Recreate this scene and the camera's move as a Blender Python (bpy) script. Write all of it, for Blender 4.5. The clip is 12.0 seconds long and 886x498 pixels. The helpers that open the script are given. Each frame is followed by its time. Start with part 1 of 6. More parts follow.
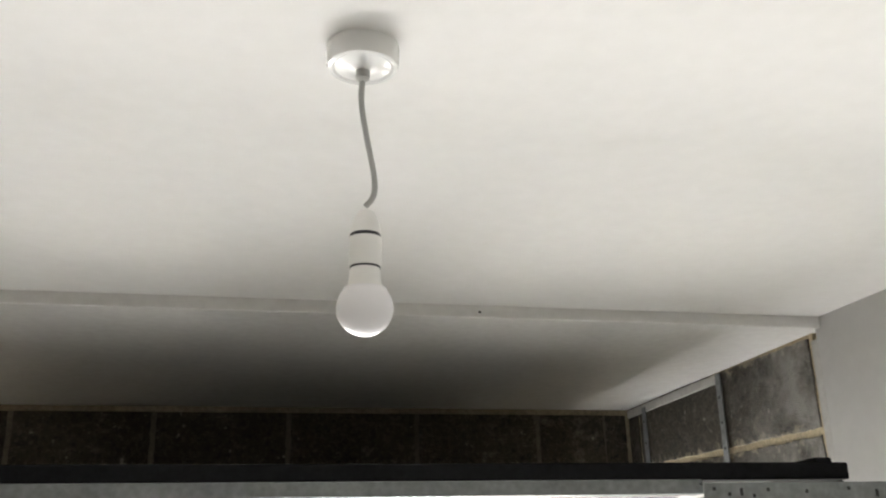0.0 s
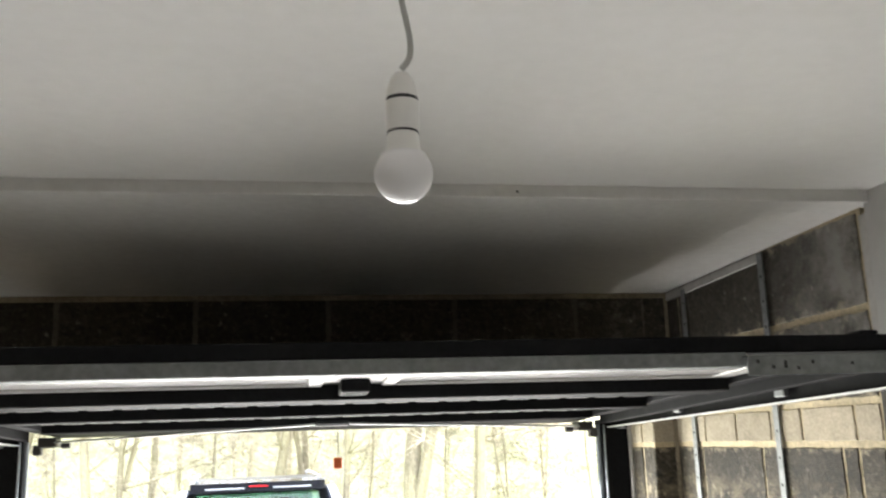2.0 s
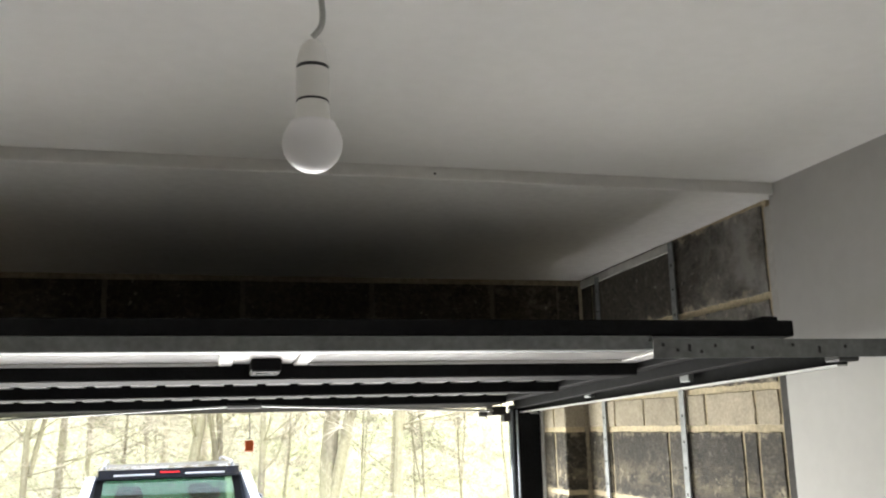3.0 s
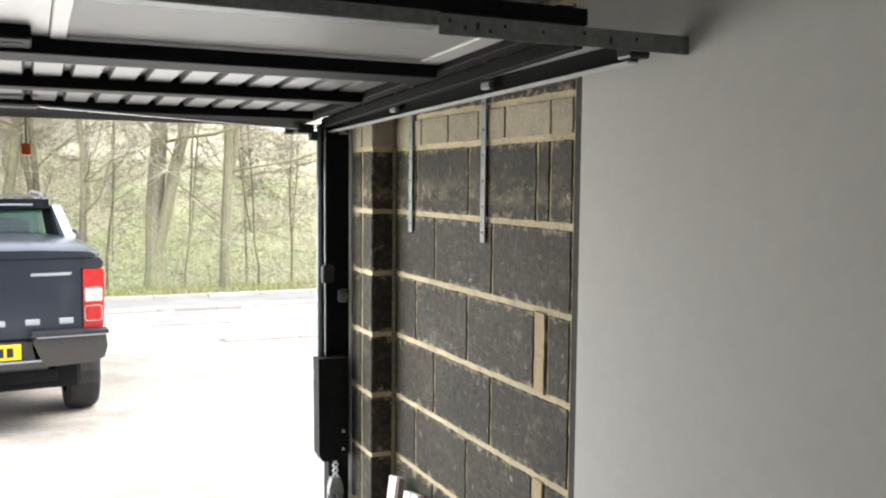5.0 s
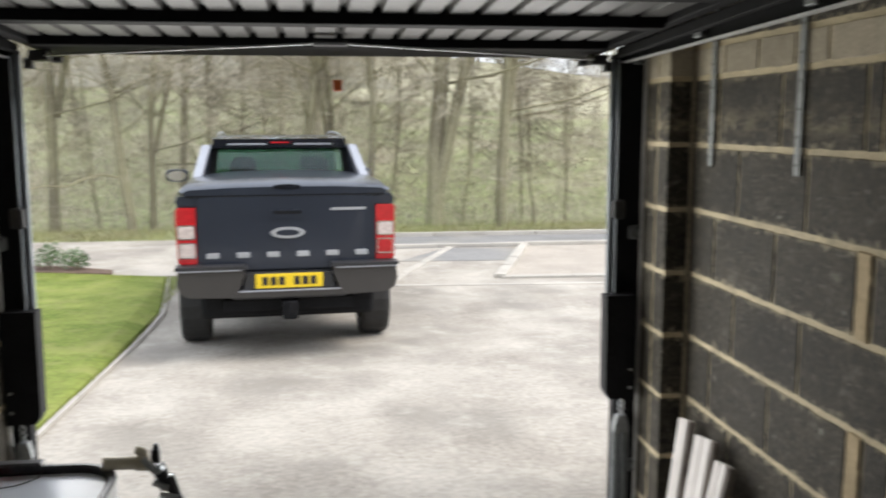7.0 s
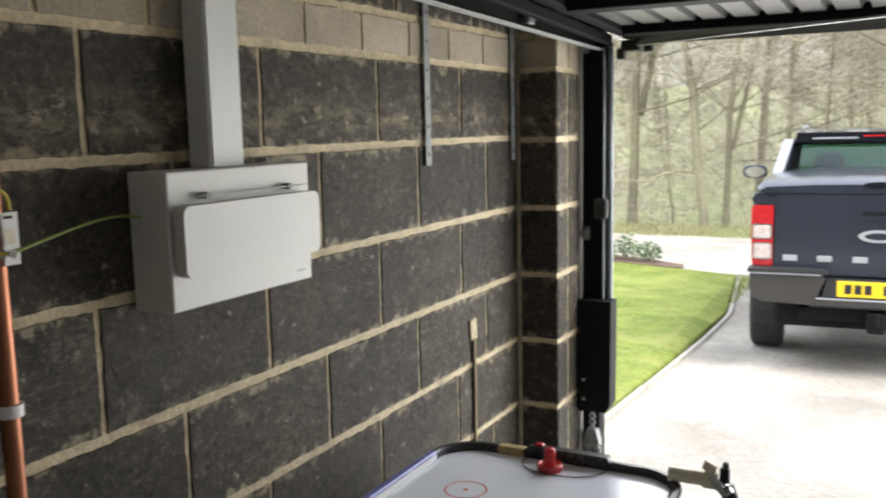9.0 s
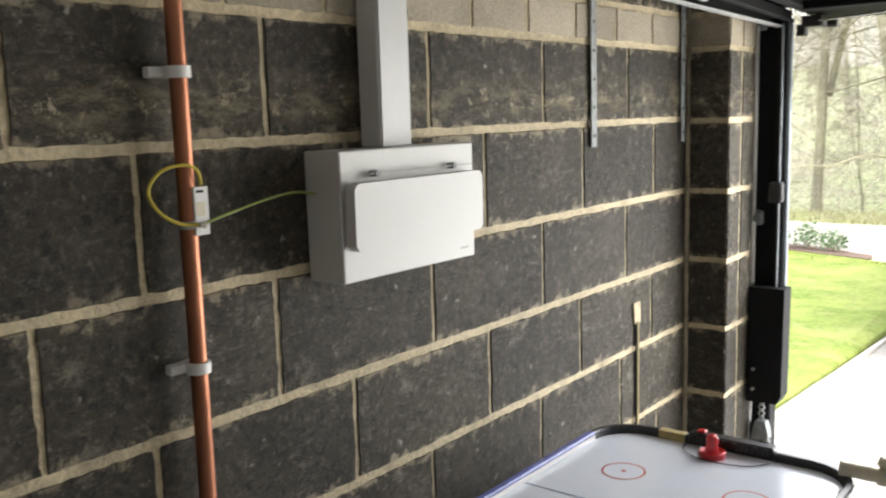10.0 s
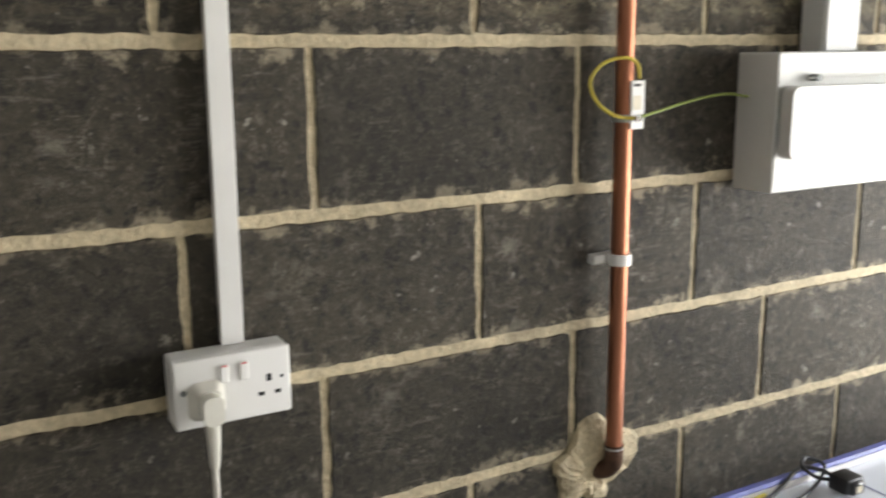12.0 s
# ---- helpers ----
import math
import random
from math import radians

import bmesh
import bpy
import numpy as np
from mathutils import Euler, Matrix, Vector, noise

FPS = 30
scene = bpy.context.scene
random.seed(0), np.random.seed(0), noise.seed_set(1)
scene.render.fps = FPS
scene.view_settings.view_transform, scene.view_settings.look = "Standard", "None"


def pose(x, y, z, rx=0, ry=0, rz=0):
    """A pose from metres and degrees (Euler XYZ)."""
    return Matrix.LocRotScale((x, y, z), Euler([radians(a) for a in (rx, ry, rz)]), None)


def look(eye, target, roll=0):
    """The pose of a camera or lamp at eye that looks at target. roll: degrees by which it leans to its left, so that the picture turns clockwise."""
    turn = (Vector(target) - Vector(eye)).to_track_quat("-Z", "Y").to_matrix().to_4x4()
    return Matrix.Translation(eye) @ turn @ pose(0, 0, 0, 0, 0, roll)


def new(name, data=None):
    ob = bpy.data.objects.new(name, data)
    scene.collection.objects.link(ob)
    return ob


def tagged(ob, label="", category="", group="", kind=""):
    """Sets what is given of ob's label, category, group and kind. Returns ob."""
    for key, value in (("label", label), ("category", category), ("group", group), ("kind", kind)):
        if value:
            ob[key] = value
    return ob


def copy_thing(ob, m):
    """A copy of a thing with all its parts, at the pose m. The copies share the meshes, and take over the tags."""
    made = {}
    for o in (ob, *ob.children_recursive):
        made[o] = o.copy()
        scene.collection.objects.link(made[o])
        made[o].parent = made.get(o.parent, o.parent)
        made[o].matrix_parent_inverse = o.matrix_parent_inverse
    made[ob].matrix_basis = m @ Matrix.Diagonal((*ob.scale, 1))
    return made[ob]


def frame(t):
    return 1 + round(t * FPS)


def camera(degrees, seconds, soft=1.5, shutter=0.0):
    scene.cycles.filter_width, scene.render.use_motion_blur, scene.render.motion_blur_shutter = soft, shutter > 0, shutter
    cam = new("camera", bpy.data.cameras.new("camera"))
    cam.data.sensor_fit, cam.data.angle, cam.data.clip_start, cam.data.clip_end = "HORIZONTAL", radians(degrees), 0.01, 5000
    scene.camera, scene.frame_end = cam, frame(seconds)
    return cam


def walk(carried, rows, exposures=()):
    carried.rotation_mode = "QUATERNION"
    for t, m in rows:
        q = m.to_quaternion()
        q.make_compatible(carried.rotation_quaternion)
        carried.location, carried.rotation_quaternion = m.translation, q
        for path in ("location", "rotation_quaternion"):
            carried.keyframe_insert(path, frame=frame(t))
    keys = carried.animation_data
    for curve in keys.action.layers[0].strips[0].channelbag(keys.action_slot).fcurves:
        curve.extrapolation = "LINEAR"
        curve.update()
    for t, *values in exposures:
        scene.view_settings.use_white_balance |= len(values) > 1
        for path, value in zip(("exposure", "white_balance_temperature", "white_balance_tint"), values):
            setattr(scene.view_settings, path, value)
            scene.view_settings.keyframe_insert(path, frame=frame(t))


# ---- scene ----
cam = camera(52.3, 12.0, soft=2.0, shutter=0.35)
PATH = [
    (0, (-0.059, -0.356, 1.872), (0.344, 1.498, 2.504), -1.3),
    (0.5, (-0.074, -0.352, 1.876), (0.269, 1.514, 2.509), -0.6),
    (1, (-0.079, -0.347, 1.87), (0.198, 1.545, 2.457), -0.7),
    (1.5, (-0.069, -0.333, 1.863), (0.202, 1.587, 2.354), -1.6),
    (2, (-0.061, -0.316, 1.849), (0.276, 1.612, 2.259), -1.9),
    (2.5, (-0.042, -0.315, 1.833), (0.434, 1.595, 2.191), -1.3),
    (3, (-0.044, -0.312, 1.832), (0.46, 1.585, 2.213), -1.5),
    (3.5, (-0.039, -0.291, 1.795), (0.622, 1.586, 1.995), -0.9),
    (3.7, (-0.047, -0.28, 1.799), (0.656, 1.588, 1.92), -1.0),
    (5.3, (0.122, -0.225, 1.671), (0.963, 1.579, 1.48), 0.9),
    (5.5, (0.121, -0.229, 1.669), (0.958, 1.575, 1.45), 1.2),
    (6, (0.134, -0.22, 1.654), (0.933, 1.594, 1.387), 1.1),
    (6.5, (0.098, -0.228, 1.669), (0.728, 1.65, 1.395), 0.5),
    (7, (0.047, -0.168, 1.657), (0.312, 1.794, 1.377), -0.1),
    (7.5, (-0.045, -0.065, 1.638), (-0.107, 1.915, 1.360), -0.3),
    (7.7, (-0.064, -0.025, 1.645), (-0.252, 1.945, 1.349), -0.6),
    (9.3, (-0.018, 0.051, 1.625), (-1.05, 1.744, 1.356), -1.4),
    (9.5, (-0.013, 0.043, 1.624), (-1.106, 1.696, 1.35), -1.6),
    (10, (0.003, 0.028, 1.62), (-1.225, 1.578, 1.325), -1.7),
    (10.5, (0.02, 0.012, 1.609), (-1.345, 1.43, 1.25), -2.2),
    (11, (0.001, -0.004, 1.604), (-1.491, 1.264, 1.195), -2.4),
    (11.5, (-0.022, -0.024, 1.59), (-1.622, 1.098, 1.164), -1.7),
    (11.6, (-0.032, -0.035, 1.573), (-1.648, 1.07, 1.167), -1.5),
    (12, (-0.051, -0.069, 1.56), (-1.765, 0.875, 1.144), -0.7),
]
walk(cam, [(t, look(eye, target, roll)) for t, eye, target, roll in PATH],
     exposures=[(0.0, 2.55), (0.6, 2.58), (1.0, 2.48), (1.5, 2.25), (2.5, 1.65), (3.1, 1.62), (3.7, 1.25), (5.3, 0.58), (6.0, 0.15), (6.5, 0.15), (7.0, -0.1), (7.7, 0.1), (9.3, 0.7), (10.0, 1.08), (11.0, 1.54), (12.0, 2.0)])

# ---- light: overcast sky with a soft high sun ----
world = bpy.data.worlds.new("sky")
scene.world = world
world.use_nodes = True
wn = world.node_tree.nodes
sky = wn.new("ShaderNodeTexSky")
sky.sky_type, sky.sun_disc = "NISHITA", False
sky.sun_elevation, sky.sun_rotation = radians(52), radians(105)
sky.air_density, sky.dust_density, sky.ozone_density = 1.0, 4.0, 0.6
soften = wn.new("ShaderNodeMixRGB")
soften.inputs[0].default_value = 0.72
soften.inputs[2].default_value = (8.8, 9.3, 10.2, 1)
world.node_tree.links.new(sky.outputs[0], soften.inputs[1])
world.node_tree.links.new(soften.outputs[0], wn["Background"].inputs[0])
wn["Background"].inputs[1].default_value = 0.27
sun = new("sun", bpy.data.lights.new("sun", "SUN"))
sun.data.energy, sun.data.angle, sun.data.color = 1.9, radians(32), (1.0, 0.95, 0.88)
sun.matrix_world = look((0, 0, 30), (-22.4, 6.5, 0))

# daylight entering by the door opening
daylight = new("door_daylight", bpy.data.lights.new("door_daylight", "AREA"))
daylight.data.shape, daylight.data.size, daylight.data.size_y = "RECTANGLE", 2.05, 1.7
daylight.data.energy, daylight.data.color, daylight.data.spread = 33, (1.0, 0.985, 0.96), radians(180)
daylight.matrix_world = look((0.0875, 3.26, 0.95), (0.0875, 0.0, 0.20))


# ---- materials ----
def mat(name, col, rough=0.6, metal=0.0, var=0.15, scale=6.0, fine=60.0, bump=0.0, bumpscale=200.0, col2=None, patch=0.0,
        patchcol=(0.3, 0.25, 0.17), patchscale=3.0, patchcut=0.55, rnd=0.0, spec=0.5, stretch=(1, 1, 1), coat=0.0, isl=0.0):
    """A surface with broad tone changes, fine grain, optional stains of another colour and relief."""
    m = bpy.data.materials.new(name)
    m.use_nodes = True
    nt = m.node_tree
    n, l = nt.nodes, nt.links
    b = n["Principled BSDF"]
    b.inputs["Roughness"].default_value, b.inputs["Metallic"].default_value = rough, metal
    b.inputs["Specular IOR Level"].default_value = spec
    b.inputs["Coat Weight"].default_value = coat
    tc = n.new("ShaderNodeNewGeometry")
    mp = n.new("ShaderNodeMapping")
    mp.inputs["Scale"].default_value = stretch
    l.new(tc.outputs["Position"], mp.inputs["Vector"])

    def tex(sc, det=4.0):
        t = n.new("ShaderNodeTexNoise")
        t.inputs["Scale"].default_value, t.inputs["Detail"].default_value = sc, det
        l.new(mp.outputs[0], t.inputs["Vector"])
        return t.outputs[0]

    def mix(fac, a, c, kind="MIX"):
        x = n.new("ShaderNodeMixRGB")
        x.blend_type = kind
        for sock, v in ((x.inputs[0], fac), (x.inputs[1], a), (x.inputs[2], c)):
            if hasattr(v, "links"):
                l.new(v, sock)
            elif isinstance(v, tuple):
                sock.default_value = (*v, 1)
            else:
                sock.default_value = v
        return x.outputs[0]

    def ramp(src, lo, hi):
        r = n.new("ShaderNodeMapRange")
        r.inputs["From Min"].default_value, r.inputs["From Max"].default_value = lo, hi
        l.new(src, r.inputs["Value"])
        return r.outputs[0]

    dark = tuple(c * (1 - var) for c in col)
    light = tuple(min(1, c * (1 + var)) for c in (col2 or col))
    c = mix(ramp(tex(scale), 0.3, 0.7), dark, light)
    g = ramp(tex(fine, 3.0), 0.3, 0.7)
    c = mix(0.55 * min(1, var * 3), c, mix(g, tuple(x * 0.55 for x in col), tuple(min(1, x * 1.5) for x in col)), "MIX")
    if patch:
        pf = ramp(tex(patchscale, 6.0), patchcut, patchcut + 0.16)
        mul = n.new("ShaderNodeMath")
        mul.operation = "MULTIPLY"
        mul.inputs[1].default_value = patch
        l.new(pf, mul.inputs[0])
        c = mix(mul.outputs[0], c, patchcol)
    if isl:
        ri = n.new("ShaderNodeMapRange")
        ri.inputs["To Min"].default_value, ri.inputs["To Max"].default_value = 1 - isl, 1 + isl
        l.new(tc.outputs["Random Per Island"], ri.inputs["Value"])
        hi = n.new("ShaderNodeHueSaturation")
        l.new(c, hi.inputs["Color"])
        l.new(ri.outputs[0], hi.inputs["Value"])
        c = hi.outputs[0]
    if rnd:
        oi = n.new("ShaderNodeObjectInfo")
        rr = n.new("ShaderNodeMapRange")
        rr.inputs["To Min"].default_value, rr.inputs["To Max"].default_value = 1 - rnd, 1 + rnd
        l.new(oi.outputs["Random"], rr.inputs["Value"])
        hs = n.new("ShaderNodeHueSaturation")
        l.new(c, hs.inputs["Color"])
        l.new(rr.outputs[0], hs.inputs["Value"])
        c = hs.outputs[0]
    l.new(c, b.inputs["Base Color"])
    if bump:
        bp = n.new("ShaderNodeBump")
        bp.inputs["Strength"].default_value, bp.inputs["Distance"].default_value = bump, 0.004
        l.new(tex(bumpscale, 5.0), bp.inputs["Height"])
        l.new(bp.outputs[0], b.inputs["Normal"])
    return m


M = {}


def block_material():
    """Dense concrete block: open dark texture, pale scuffs, and buff staining along the top full course."""
    m = bpy.data.materials.new("dense_block")
    m.use_nodes = True
    n, l = m.node_tree.nodes, m.node_tree.links
    b = n["Principled BSDF"]
    b.inputs["Roughness"].default_value, b.inputs["Specular IOR Level"].default_value = 0.66, 0.34
    geo = n.new("ShaderNodeNewGeometry")

    def tex(sc, det, rough=0.5):
        t = n.new("ShaderNodeTexNoise")
        t.inputs["Scale"].default_value, t.inputs["Detail"].default_value, t.inputs["Roughness"].default_value = sc, det, rough
        l.new(geo.outputs["Position"], t.inputs["Vector"])
        return t.outputs[0]

    def span(src, lo, hi, to0=0.0, to1=1.0):
        r = n.new("ShaderNodeMapRange")
        for k, v in (("From Min", lo), ("From Max", hi), ("To Min", to0), ("To Max", to1)):
            r.inputs[k].default_value = v
        l.new(src, r.inputs["Value"])
        return r.outputs[0]

    def times(a, c):
        x = n.new("ShaderNodeMath")
        x.operation = "MULTIPLY"
        for sock, v in ((x.inputs[0], a), (x.inputs[1], c)):
            if hasattr(v, "links"):
                l.new(v, sock)
            else:
                sock.default_value = v
        return x.outputs[0]

    def mix(fac, a, c):
        x = n.new("ShaderNodeMixRGB")
        for sock, v in ((x.inputs[0], fac), (x.inputs[1], a), (x.inputs[2], c)):
            if hasattr(v, "links"):
                l.new(v, sock)
            else:
                sock.default_value = (*v, 1) if isinstance(v, tuple) else v
        return x.outputs[0]

    c = mix(span(tex(3.5, 5), 0.32, 0.68), (0.034, 0.028, 0.0188), (0.066, 0.0555, 0.039))
    grains = tex(78, 8, 0.78)
    c = mix(times(span(grains, 0.53, 0.65), 0.62), c, (0.19, 0.172, 0.136))
    c = mix(times(span(grains, 0.47, 0.34), 0.85), c, (0.020, 0.0185, 0.017))
    c = mix(times(span(tex(42, 8, 0.8), 0.47, 0.40), 0.85), c, (0.014, 0.0125, 0.011))
    drag = n.new("ShaderNodeMapping")
    drag.inputs["Scale"].default_value = (16, 16, 95)
    l.new(geo.outputs["Position"], drag.inputs["Vector"])
    mark = n.new("ShaderNodeTexNoise")
    mark.inputs["Scale"].default_value, mark.inputs["Detail"].default_value, mark.inputs["Roughness"].default_value = 1.0, 6, 0.7
    l.new(drag.outputs[0], mark.inputs["Vector"])
    c = mix(times(times(span(mark.outputs[0], 0.56, 0.66), span(tex(5, 3), 0.45, 0.60)), 0.5), c, (0.20, 0.18, 0.145))
    c = mix(times(span(tex(14, 8, 0.7), 0.56, 0.72), 0.3), c, (0.18, 0.16, 0.13))
    c = mix(times(span(tex(9, 8, 0.75), 0.58, 0.68), 0.5), c, (0.27, 0.24, 0.19))
    c = mix(times(span(tex(21, 7, 0.8), 0.63, 0.69), 0.7), c, (0.40, 0.37, 0.31))
    sep = n.new("ShaderNodeSeparateXYZ")
    l.new(geo.outputs["Position"], sep.inputs[0])
    band = times(span(sep.outputs[2], 1.60, 1.635), span(sep.outputs[2], 1.715, 1.655))
    stretch = n.new("ShaderNodeMapping")
    stretch.inputs["Scale"].default_value = (5, 5, 13)
    l.new(geo.outputs["Position"], stretch.inputs["Vector"])
    streak = n.new("ShaderNodeTexNoise")
    streak.inputs["Scale"].default_value, streak.inputs["Detail"].default_value, streak.inputs["Roughness"].default_value = 2.0, 9, 0.78
    l.new(stretch.outputs[0], streak.inputs["Vector"])
    c = mix(times(times(band, span(streak.outputs[0], 0.46, 0.60)), 0.72), c, (0.27, 0.225, 0.145))
    c = mix(times(times(band, span(tex(26, 8, 0.8), 0.56, 0.62)), 0.8), c, (0.47, 0.40, 0.28))
    # mortar smeared from the joints over the edges of each block
    gen = n.new("ShaderNodeTexCoord")
    gs = n.new("ShaderNodeSeparateXYZ")
    l.new(gen.outputs["Generated"], gs.inputs[0])
    fold = n.new("ShaderNodeMath")
    fold.operation = "PINGPONG"
    fold.inputs[1].default_value = 0.5
    l.new(gs.outputs[2], fold.inputs[0])
    edge = n.new("ShaderNodeMath")
    edge.operation = "SUBTRACT"
    l.new(tex(24, 8, 0.7), edge.inputs[0])
    l.new(span(fold.outputs[0], 0.0, 0.20, 0.0, 0.26), edge.inputs[1])
    c = mix(times(span(edge.outputs[0], 0.43, 0.53), 0.8), c, (0.34, 0.29, 0.205))
    c = mix(times(span(tex(30, 5), 0.68, 0.73), 0.65), c, (0.42, 0.39, 0.33))
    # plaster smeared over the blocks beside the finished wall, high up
    smear = times(times(span(sep.outputs[0], 1.2, 1.25), span(sep.outputs[2], 1.95, 2.02)), span(sep.outputs[1], 2.12, 1.72))
    c = mix(times(times(smear, span(tex(7, 8, 0.7), 0.36, 0.62)), 0.75), c, (0.36, 0.345, 0.315))
    oi = n.new("ShaderNodeObjectInfo")
    hs = n.new("ShaderNodeHueSaturation")
    l.new(c, hs.inputs["Color"])
    l.new(span(oi.outputs["Random"], 0, 1, 0.78, 1.25), hs.inputs["Value"])
    l.new(hs.outputs[0], b.inputs["Base Color"])
    bp = n.new("ShaderNodeBump")
    bp.inputs["Strength"].default_value, bp.inputs["Distance"].default_value = 0.95, 0.008
    l.new(grains, bp.inputs["Height"])
    l.new(bp.outputs[0], b.inputs["Normal"])
    return m


M["block"] = block_material()


def drive_material():
    """Compacted stone: dusty pale ground, damp grey bands dragged along the drive, scattered stones and small holes."""
    m = mat("pale_drive", (0.36, 0.325, 0.278), 0.92, var=0.22, scale=1.4, fine=26, bump=0.9, bumpscale=45, col2=(0.43, 0.40, 0.35), spec=0.2,
            patch=0.65, patchcol=(0.245, 0.225, 0.195), patchscale=1.1, patchcut=0.50)
    n, l = m.node_tree.nodes, m.node_tree.links
    b = n["Principled BSDF"]
    base = b.inputs["Base Color"].links[0].from_socket
    geo = n.new("ShaderNodeNewGeometry")
    for stretch, sc, lo, hi, amount, colour in (((1.5, 0.45, 1), 1.0, 0.52, 0.70, 0.40, (0.25, 0.232, 0.205)), ((1, 1, 1), 3.2, 0.56, 0.68, 0.55, (0.50, 0.47, 0.41)),
                                                ((1, 1, 1), 19.0, 0.63, 0.70, 0.6, (0.17, 0.15, 0.125)), ((1, 1, 1), 34.0, 0.64, 0.70, 0.6, (0.56, 0.53, 0.47))):
        mp = n.new("ShaderNodeMapping")
        mp.inputs["Scale"].default_value = stretch
        l.new(geo.outputs["Position"], mp.inputs["Vector"])
        t = n.new("ShaderNodeTexNoise")
        t.inputs["Scale"].default_value, t.inputs["Detail"].default_value, t.inputs["Roughness"].default_value = sc, 7, 0.65
        l.new(mp.outputs[0], t.inputs["Vector"])
        r = n.new("ShaderNodeMapRange")
        for k, v in (("From Min", lo), ("From Max", hi), ("To Max", amount)):
            r.inputs[k].default_value = v
        l.new(t.outputs[0], r.inputs["Value"])
        x = n.new("ShaderNodeMixRGB")
        x.inputs[2].default_value = (*colour, 1)
        l.new(r.outputs[0], x.inputs[0])
        l.new(base, x.inputs[1])
        base = x.outputs[0]
    l.new(base, b.inputs["Base Color"])
    return m


M["brick"] = mat("coursing_brick", (0.41, 0.36, 0.28), 0.9, var=0.2, scale=9, fine=120, bump=0.5, patch=0.3,
                 patchcol=(0.24, 0.20, 0.15), patchcut=0.6, rnd=0.15, spec=0.2)
M["mortar"] = mat("sand_mortar", (0.55, 0.465, 0.31), 0.7, var=0.25, scale=8, fine=90, bump=1.0, bumpscale=120, patch=0.55,
                  patchcol=(0.22, 0.18, 0.125), patchscale=9, patchcut=0.55, spec=0.3)
# mortar over the door, its colour darkened to stand for the shade there
M["mortar_shaded"] = mat("over_door_shaded_mortar", (0.15, 0.132, 0.105), 0.95, var=0.25, scale=8, fine=90, bump=0.8, bumpscale=120, spec=0.2)
M["fillet"] = mat("stained_mortar", (0.30, 0.255, 0.18), 0.9, var=0.3, scale=7, fine=60, bump=1.0, bumpscale=90, patch=0.5, patchcol=(0.12, 0.10, 0.07), spec=0.2)
M["wood_fill"] = mat("pale_filler", (0.46, 0.36, 0.22), 0.85, var=0.15, scale=12, fine=80, bump=0.4)
M["plaster"] = mat("painted_plaster", (0.52, 0.513, 0.493), 0.75, var=0.03, scale=1.2, fine=30, bump=0.10, bumpscale=70)
M["ceiling"] = mat("painted_ceiling", (0.85, 0.84, 0.815), 0.8, var=0.03, scale=1.0, fine=30, bump=0.12, bumpscale=50)
M["backwall"] = mat("back_wall_plain_grey", (0.34, 0.33, 0.31), 0.85, var=0.06, scale=1.2, fine=30, bump=0.1)
M["board"] = mat("grey_board", (0.76, 0.745, 0.72), 0.85, var=0.06, scale=1.5, fine=40, bump=0.1)
M["floor"] = mat("garage_concrete", (0.48, 0.47, 0.45), 0.85, var=0.12, scale=1.5, fine=40, bump=0.3, patch=0.3, patchcol=(0.26, 0.25, 0.235))
M["black"] = mat("black_paint", (0.011, 0.011, 0.012), 0.75, var=0.25, scale=20, fine=90, spec=0.1)
M["galv"] = mat("galvanised_steel", (0.48, 0.50, 0.50), 0.38, 0.85, var=0.16, scale=18, fine=60)
# track flanges: the light they reflect is put into this brighter zinc
M["trackedge"] = mat("lit_zinc_edge", (0.62, 0.63, 0.63), 0.42, 0.35, var=0.12, scale=18, fine=60)
M["rod"] = mat("zinc_rod", (0.30, 0.33, 0.36), 0.5, 0.4, var=0.1)
M["strap"] = mat("weathered_galvanised", (0.26, 0.27, 0.27), 0.65, 0.3, var=0.2, scale=25, fine=70)
M["galvdull"] = mat("dull_galvanised", (0.20, 0.21, 0.21), 0.6, 0.5, var=0.2, scale=25, fine=70)
M["whitedoor"] = mat("white_glazing_panel", (0.46, 0.45, 0.44), 0.45, var=0.04, scale=10, fine=160, bump=0.15, bumpscale=250)
M["ribs"] = mat("door_skin_back", (0.08, 0.079, 0.077), 0.5, 0.2, var=0.1, scale=5, fine=60)
M["white"] = mat("white_plastic", (0.80, 0.79, 0.76), 0.32, var=0.02, scale=5, fine=30)
M["whitemetal"] = mat("white_powder_coat", (0.63, 0.63, 0.60), 0.4, var=0.02, scale=5, fine=120, bump=0.06, bumpscale=300)
M["trunk"] = mat("white_trunking", (0.70, 0.70, 0.68), 0.4, var=0.03, scale=4, fine=40)
M["copper"] = mat("copper", (0.40, 0.17, 0.10), 0.42, 1.0, var=0.16, scale=14, fine=40, patch=0.35, patchcol=(0.28, 0.12, 0.07),
                  patchscale=16, patchcut=0.58, stretch=(1, 1, 0.25))
M["brass_dark"] = mat("tarnished_copper", (0.11, 0.06, 0.04), 0.5, 0.7, var=0.3, scale=30)
M["yellow"] = mat("earth_wire", (0.62, 0.50, 0.07), 0.45, var=0.1)
M["green"] = mat("earth_wire_green", (0.22, 0.27, 0.06), 0.45, var=0.1)
M["blackplastic"] = mat("black_plastic", (0.02, 0.02, 0.022), 0.35, var=0.1)
M["red"] = mat("red_plastic", (0.55, 0.03, 0.035), 0.3, var=0.05)
M["orange"] = mat("orange_plastic", (0.72, 0.13, 0.03), 0.4, var=0.08)
M["tabletop"] = mat("play_surface", (0.83, 0.87, 0.95), 0.12, var=0.02, scale=3, fine=30)
